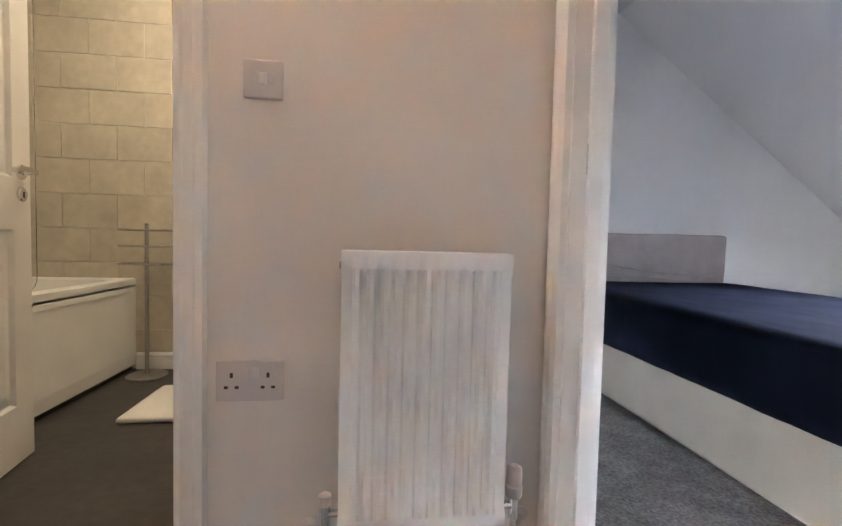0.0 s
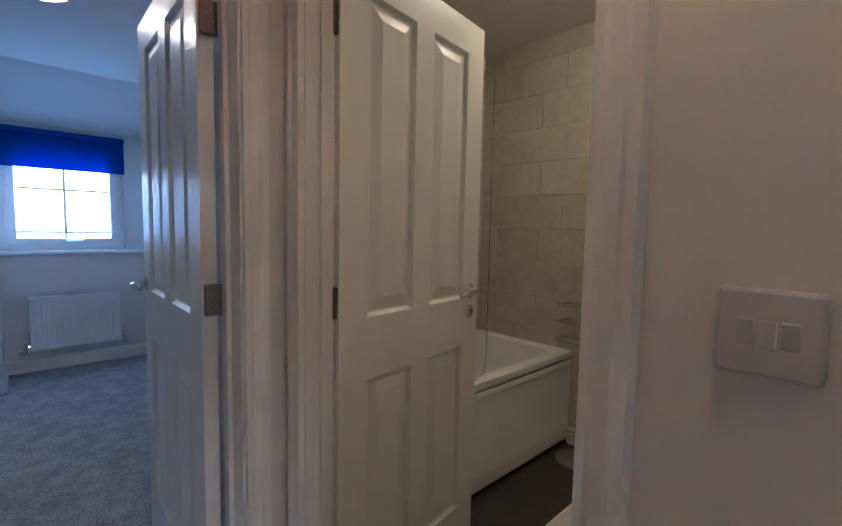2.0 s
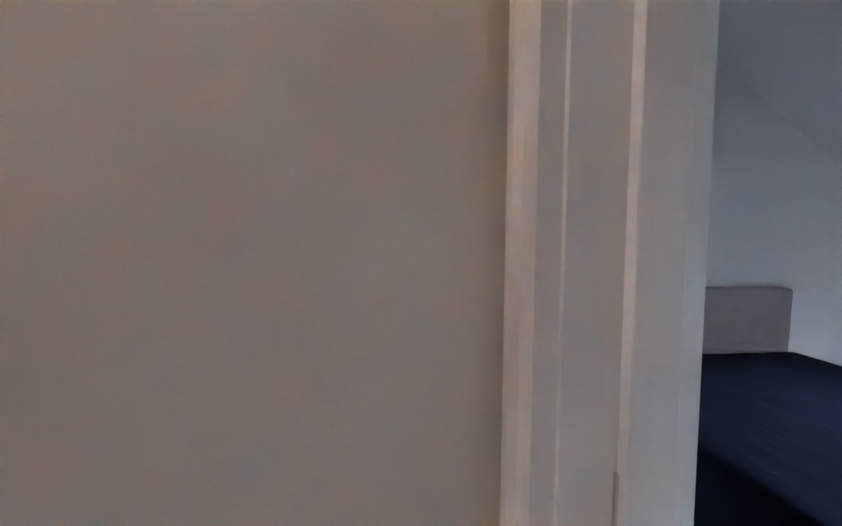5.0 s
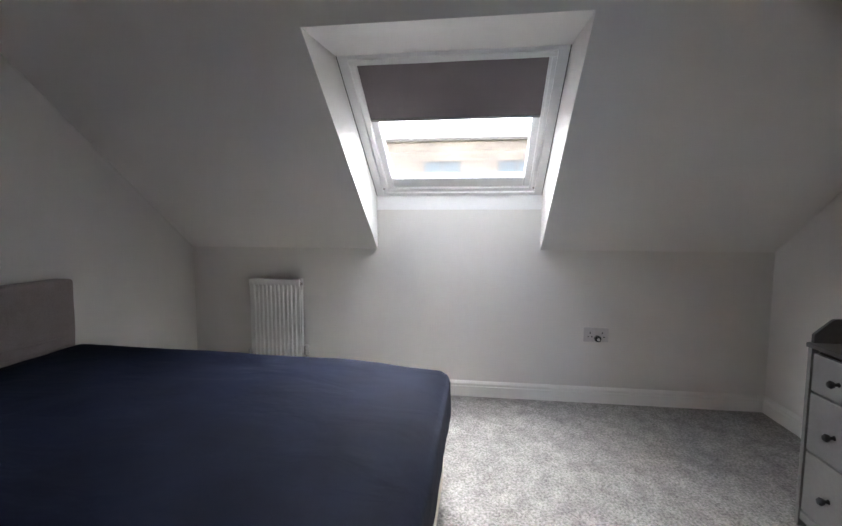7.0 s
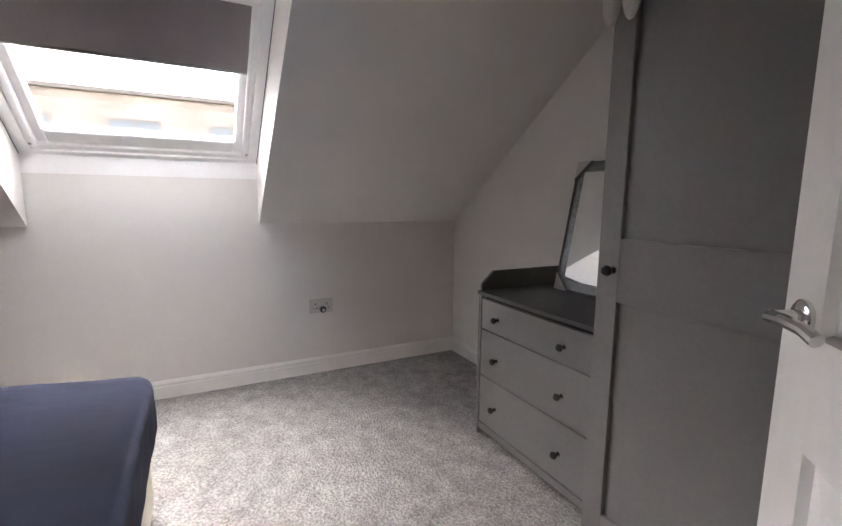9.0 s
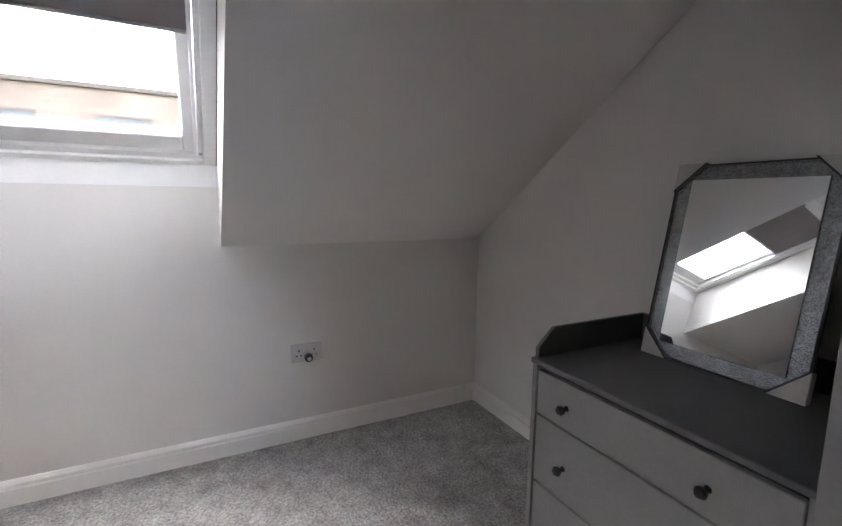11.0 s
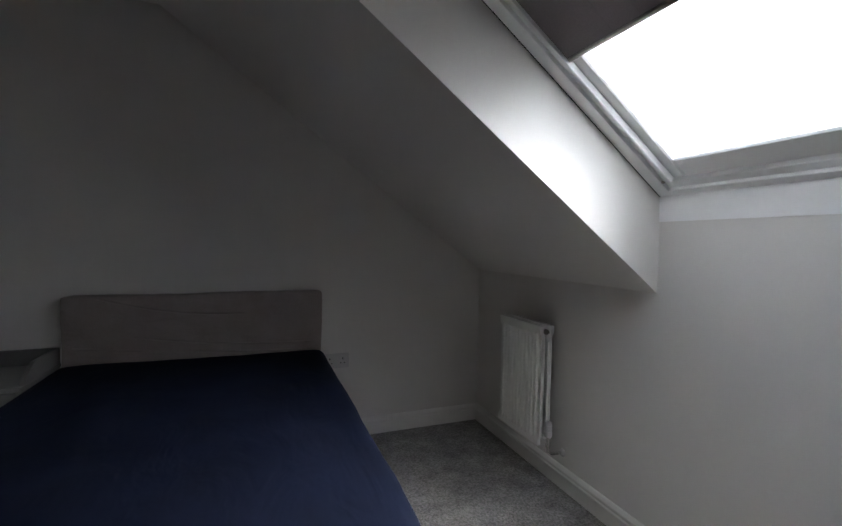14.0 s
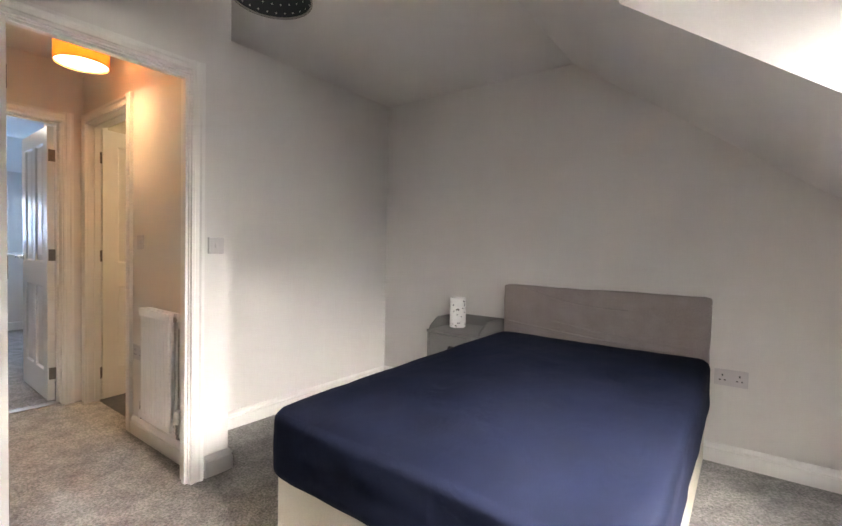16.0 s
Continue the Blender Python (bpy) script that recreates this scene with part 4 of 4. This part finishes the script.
# ---- pendant lamps ----
def pendant(at, r, h, material, label, diffuser=None, dots=False, drop=0.3):
    """A drum shade hung from a ceiling rose; at is the middle of its bottom rim."""
    root = thing("pendant_lamp", label, "pendant lamp", "pendant lamps", at=pose(*at))
    bm = B()
    lathe(bm, [(r, 0), (r, h), (r - 0.003, h), (r - 0.003, 0), (r, 0)], seg=40, caps=False)
    sh = part("shade", bm, material, root, smooth=True)
    bm = B()
    lathe(bm, [(r + 0.0015, 0), (r + 0.0015, 0.006), (r - 0.004, 0.006), (r - 0.004, 0), (r + 0.0015, 0)], seg=40, caps=False)
    part("rim", bm, STEEL if dots else material, sh)
    bm = B()
    lathe(bm, [(r + 0.0015, h - 0.006), (r + 0.0015, h), (r - 0.004, h), (r - 0.004, h - 0.006), (r + 0.0015, h - 0.006)], seg=40, caps=False)
    part("rim", bm, STEEL if dots else material, sh)
    bm = B()
    for k in range(3):
        a = k * 2.0944
        tube(bm, [(0.02 * math.cos(a), 0.02 * math.sin(a), h - 0.02), ((r - 0.004) * math.cos(a), (r - 0.004) * math.sin(a), h - 0.006)], 0.0015, 6)
    part("spider", bm, STEEL, sh)
    if diffuser:
        bm = B()
        lathe(bm, [(r - 0.006, 0.010), (r - 0.006, 0.013)], seg=40)
        part("diffuser", bm, diffuser, root, "glowing pale diffuser")
    bm = B()
    lathe(bm, [(0.020, h - 0.065), (0.021, h - 0.02), (0.012, h), (0.004, h + 0.01), (0.0035, HC - at[2] - 0.02), (0.045, HC - at[2] - 0.018), (0.048, HC - at[2])], seg=18)
    part("flex_and_rose", bm, PLASTIC, root, smooth=True)
    if dots:
        bm = B()
        for i in range(26):
            for j in range(5):
                a, z = (i + 0.5 * (j % 2)) * 6.28319 / 26, 0.02 + j * h / 5.3
                bm.faces.new([bm.verts.new(((r + 0.001) * math.cos(a + q / r), (r + 0.001) * math.sin(a + q / r), z + w)) for q, w in ((-0.004, 0), (0, -0.004), (0.004, 0), (0, 0.004))])
                bm.faces.new([bm.verts.new(((r - 0.004) * math.cos(a + q / r), (r - 0.004) * math.sin(a + q / r), z + w)) for q, w in ((-0.004, 0), (0, -0.004), (0.004, 0), (0, 0.004))])
        d = part("dots", bm, DOTS, sh, "small white dots")
        d["kind"] = "stuff"
    return root


pendant((LAMP_L[0], LAMP_L[1], 2.06), 0.12, 0.15, SHADE_GLOW, "cream drum lampshade, warm lamp glow put into its cloth colour, over the landing", DIFFUSER)
pendant((LAMP_B2[0], LAMP_B2[1], 2.190), 0.125, 0.125, SHADE_W, "cream drum lampshade, lit, in the second bedroom", DIFFUSER2)
pendant((1.295, -0.165, 1.965), 0.134, 0.165, SHADE_D, "charcoal drum lampshade with white dots, unlit", None, True)

# ---- second bedroom's window ----
win2 = thing("window_dormer", "white casement window with glazing bars and a blue blind", "window", kind="structure")
bm = B()
g = 0.05


def yring(bm, x0, x1, y0, y1, z0, z1, w, bevel=0.003):
    box(bm, x0, x1, y0, y0 + w, z0, z1, bevel)
    box(bm, x0, x1, y1 - w, y1, z0, z1, bevel)
    box(bm, x0, x1, y0 + w, y1 - w, z0, z0 + w, bevel)
    box(bm, x0, x1, y0 + w, y1 - w, z1 - w, z1, bevel)


yring(bm, X2W - 0.09, X2W - 0.03, W2Y0, W2Y1, W2Z0, W2Z1, 0.055)
part("frame", bm, PVC, win2)
bm = B()
yring(bm, X2W - 0.085, X2W - 0.015, W2Y0 + 0.055, W2Y1 - 0.055, W2Z0 + 0.055, W2Z1 - 0.055, 0.045)
part("sash", bm, PVC, win2)
bm = B()
ym = (W2Y0 + W2Y1) / 2
box(bm, X2W - 0.070, X2W - 0.050, ym - 0.008, ym + 0.008, W2Z0 + 0.1, W2Z1 - 0.1)
for z in (W2Z0 + 0.15, W2Z0 + 0.505):
    box(bm, X2W - 0.075, X2W - 0.045, W2Y0 + 0.1, ym - 0.008, z - 0.007, z + 0.007)
    box(bm, X2W - 0.075, X2W - 0.045, ym + 0.008, W2Y1 - 0.1, z - 0.007, z + 0.007)
part("glazing_bars", bm, PVC, win2)
bm = B()
box(bm, X2W - 0.064, X2W - 0.056, W2Y0 + 0.1, W2Y1 - 0.1, W2Z0 + 0.1, W2Z1 - 0.1)
p2 = part("pane", bm, GLASS, win2)
p2.visible_shadow = False
bm = B()
tube(bm, [(X2W - 0.015, ym, W2Z0 + 0.08), (X2W + 0.012, ym, W2Z0 + 0.08), (X2W + 0.016, ym + 0.11, W2Z0 + 0.083)], 0.008, 8)
part("handle", bm, CHROME, win2, "chrome window handle", True)
bm = B()
box(bm, X2W - 0.03, X2W + 0.05, D2Y0, D2Y1, W2Z0 - 0.03, W2Z0, 0.006, 2)
part("sill", bm, GLOSS, win2)
bm = B()
box(bm, X2W + 0.004, X2W + 0.008, W2Y0 - 0.01, W2Y1 + 0.01, 1.668, 1.945)
box(bm, X2W + 0.001, X2W + 0.013, W2Y0 - 0.01, W2Y1 + 0.01, 1.655, 1.670, 0.002)
lathe(bm, [(0.02, W2Y0 - 0.01), (0.02, W2Y1 + 0.01)], (X2W + 0.025, 0, 1.945), 14, "y")
whole("roller_blind", bm, BLUE, "bright blue roller blind half lowered over the window", "blind")

# ---- bathroom ----
bath = thing("bathtub", "white acrylic bathtub with a plain gloss panel", "bathtub")
QX0, QX1, QY0, QY1, QZ = -2.015, -1.312, 0.20, YN - 0.015, 0.550
bm = B()
outer = [(QX0, QY0), (QX1, QY0), (QX1, QY1), (QX0, QY1)]


def rounded(x0, x1, y0, y1, r, n=5):
    pts = []
    for cx, cy, a0 in ((x1 - r, y1 - r, 0), (x0 + r, y1 - r, 90), (x0 + r, y0 + r, 180), (x1 - r, y0 + r, 270)):
        for i in range(n + 1):
            a = radians(a0 + 90 * i / n)
            pts.append((cx + r * math.cos(a), cy + r * math.sin(a)))
    return pts


rows = []
for e, z, r in ((0.0, QZ - 0.035, 0.01), (0.0, QZ - 0.004, 0.01), (0.006, QZ, 0.012), (0.065, QZ, 0.08), (0.075, QZ - 0.008, 0.09), (0.09, QZ - 0.20, 0.10), (0.13, QZ - 0.36, 0.12), (0.20, QZ - 0.40, 0.14)):
    rows.append([bm.verts.new((x, y, z)) for x, y in rounded(QX0 + e, QX1 - e, QY0 + e, QY1 - e, r)])
for a, b in zip(rows, rows[1:]):
    for i in range(len(a)):
        bm.faces.new((a[i], a[(i + 1) % len(a)], b[(i + 1) % len(a)], b[i]))
bm.faces.new(rows[-1])
part("tub", bm, ENAMEL, bath, smooth=True)
bm = B()
box(bm, QX1 - 0.016, QX1 - 0.001, QY0, QY1, QZ - 0.078, QZ - 0.048, 0.004, 2)
part("rim_step", bm, ENAMEL, bath)
bm = B()
prism(bm, [(QX1 - 0.018, 0.035), (QX1 - 0.008, 0.035), (QX1 - 0.004, 0.10), (QX1 - 0.008, 0.19), (QX1 - 0.006, QZ - 0.0785), (QX1 - 0.018, QZ - 0.0785)], "y", QY0, QY1)
part("bath_panel", bm, ENAMEL, bath, "white gloss bath panel")
bm = B()
box(bm, QX1 - 0.05, QX1 - 0.03, QY0, QY1, 0.0, 0.06)
part("plinth", bm, BLACK, bath)
screen = thing("shower_screen", "clear glass shower screen with a chrome rail, standing on the bath", "shower screen")
SX, SY0, SY1 = QX0 + 0.67, QY0 + 0.05, QY0 + 0.85
bm = B()
pts = [(SY0, QZ + 0.012), (SY1 - 0.05, QZ + 0.012)]
pts += [(SY1 - 0.05 + 0.05 * math.sin(radians(a)), QZ + 0.062 - 0.05 * math.cos(radians(a))) for a in (22, 45, 68, 90)]
pts += [(SY1 + 0.0, QZ + 1.35), (SY0, QZ + 1.35)]
prism(bm, pts, "x", SX, SX + 0.006)
part("glass", bm, CLEAR, screen)
bm = B()
box(bm, SX - 0.003, SX + 0.009, SY0, SY1 - 0.06, QZ + 0.0005, QZ + 0.0135, 0.002)
part("seal", bm, PVC, screen, "pale rubber seal")
bm = B()
box(bm, SX - 0.008, SX + 0.014, SY0 - 0.030, SY0, QZ + 0.0005, QZ + 1.36, 0.002)
part("wall_profile", bm, CHROME, screen, "chrome wall profile")

bm = B()
lathe(bm, [(0.105, 0), (0.105, 0.010), (0.095, 0.016), (0.012, 0.018)], (0, 0, 0), 28)
lathe(bm, [(0.011, 0.016), (0.011, 0.865), (0.006, 0.87)], (0, 0, 0), 14)
stand = thing("towel_stand", "brushed steel freestanding towel stand with three arms", "towel stand", at=pose(-1.185, 1.645, 0.004, 0, 0, -15))
part("pole_and_base", bm, STEEL, stand, smooth=True)
for i, z in enumerate((0.83, 0.74, 0.64)):
    bm = B()
    w = 0.13
    tube(bm, [(-w, -0.05, z), (-w, 0.05, z), (w, 0.05, z), (w, -0.05, z), (-w, -0.05, z)], 0.006, 8)
    part("arm", bm, STEEL, stand, smooth=True)

bm = B()
soft_box(bm, -1.00, -0.50, 0.97, 1.42, 0.004, 0.030, 0.012, 24, 24, 0.002)
whole("bath_mat", bm, CLOTH_W, "white cotton bath mat on the dark floor", "bath mat", smooth=True)
skirting((QX1, YN - 0.012), (XA - 0.10, YN - 0.012), (0, -1))

dome = thing("ceiling_light", "round opal glass ceiling light, lit, in the bathroom", "ceiling light", at=pose(-0.95, 1.05, HC))
bm = B()
lathe(bm, [(0.15, 0), (0.15, -0.018), (0.143, -0.022)], seg=32)
part("base", bm, CHROME, dome, smooth=True)
bm = B()
lathe(bm, [(0.140, -0.022), (0.132, -0.045), (0.105, -0.066), (0.06, -0.078), (0.01, -0.082)], seg=32)
part("opal_glass", bm, DOME, dome, smooth=True)

# wall behind the tiles
bm = B()
box(bm, -2.02, XA - 0.10, YN - 0.008, YN, 0.0, HC)
tb = whole("wall_bathroom_tiled", bm, GROUT, "bathroom wall of beige rectangular ceramic tiles", "tiled wall", kind="structure")
bm = B()
box(bm, -2.02, -2.012, 0.10, YN - 0.008, 0.0, HC)
tbw = whole("wall_bathroom_side_tiled", bm, GROUT, "bathroom side wall of beige ceramic tiles", "tiled wall", kind="structure")

# ---- outside ----
bm = B()
s = 1500
bm.faces.new([bm.verts.new(p) for p in ((-s, -s, -5.6), (s, -s, -5.6), (s, s, -5.6), (-s, s, -5.6))])
whole("ground", bm, GROUND, "grass and tarmac reaching to the horizon", "ground", kind="structure")
block = thing("apartment_building", "sandy brick flat-roofed block opposite the roof window", "building")
FX, FT = 17.1, 4.25
bm = B()
box(bm, FX, FX + 10, -26, 16, -5.6, FT)
part("wall", bm, BRICK, block)
bm = B()
box(bm, FX - 0.12, FX + 10.1, -26.1, 16.1, FT, FT + 0.14, 0.02)
part("parapet", bm, ROOFCAP, block)
bm = B()
box(bm, FX + 1.2, FX + 2.6, 5.0, 6.4, FT + 0.14, FT + 0.62, 0.15, 3)
part("roof_vent", bm, ROOFCAP, block)
for row in range(3):
    for k in range(13):
        y, z = 0.47 - 2.74 * 8 + k * 2.74, FT - 0.70 - 1.25 - row * 2.8
        bm = B()
        yring(bm, FX - 0.03, FX + 0.02, y, y + 1.44, z, z + 1.25, 0.07, 0)
        box(bm, FX - 0.03, FX + 0.02, y + 0.69, y + 0.75, z + 0.07, z + 1.18)
        wf = part("window", bm, ROOFCAP, block)
        bm = B()
        box(bm, FX - 0.012, FX - 0.004, y + 0.07, y + 1.37, z + 0.07, z + 1.18)
        part("pane", bm, DARKPANE, wf)
far = thing("terrace_house", "distant pale terrace with a slate roof beyond the dormer window", "building")
bm = B()
box(bm, -62, -52, -40, 40, -5.6, -1.2)
part("wall", bm, BRICK, far)
bm = B()
prism(bm, [(-62.5, -1.2), (-51.5, -1.2), (-57, 1.6)], "y", -40.3, 40.3)
part("roof", bm, LEAD, far)

# ---- wall tiles ----
TW, THT, GAP = 0.295, 0.195, 0.004
tile_bm = B()
box(tile_bm, 0, TW, -0.006, 0, 0, THT, 0.0015)
tile_me = mesh_of("tile", tile_bm, TILE)


def lay_tiles(parent, length, place, top):
    j, z = 0, 0.045
    while z < top:
        x = -0.5 * (TW + GAP) * (j % 2)
        while x < length:
            if x > -0.001 and x + TW <= length + 0.001 and z + THT <= top:
                ob = new("tile", tile_me)
                ob.parent = parent
                ob.matrix_basis = place(x, z)
            else:
                a, b, c = max(x, 0.0), min(x + TW, length), min(z + THT, top)
                if b - a > 0.01 and c - z > 0.01:
                    bm = B()
                    box(bm, 0, b - a, -0.006, 0, 0, c - z, 0.0015)
                    ob = new("tile", mesh_of("tile", bm, TILE))
                    ob.parent = parent
                    ob.matrix_basis = place(a, z)
            x += TW + GAP
        z += THT + GAP
        j += 1


lay_tiles(tb, 2.010 - 0.002, lambda x, z: pose(-2.010 + x, YN - 0.008, z), HC - 0.002)
lay_tiles(tbw, YN - 0.016 - 0.11, lambda x, z: pose(-2.012, 0.11 + x, z, 0, 0, 90), HC - 0.002)
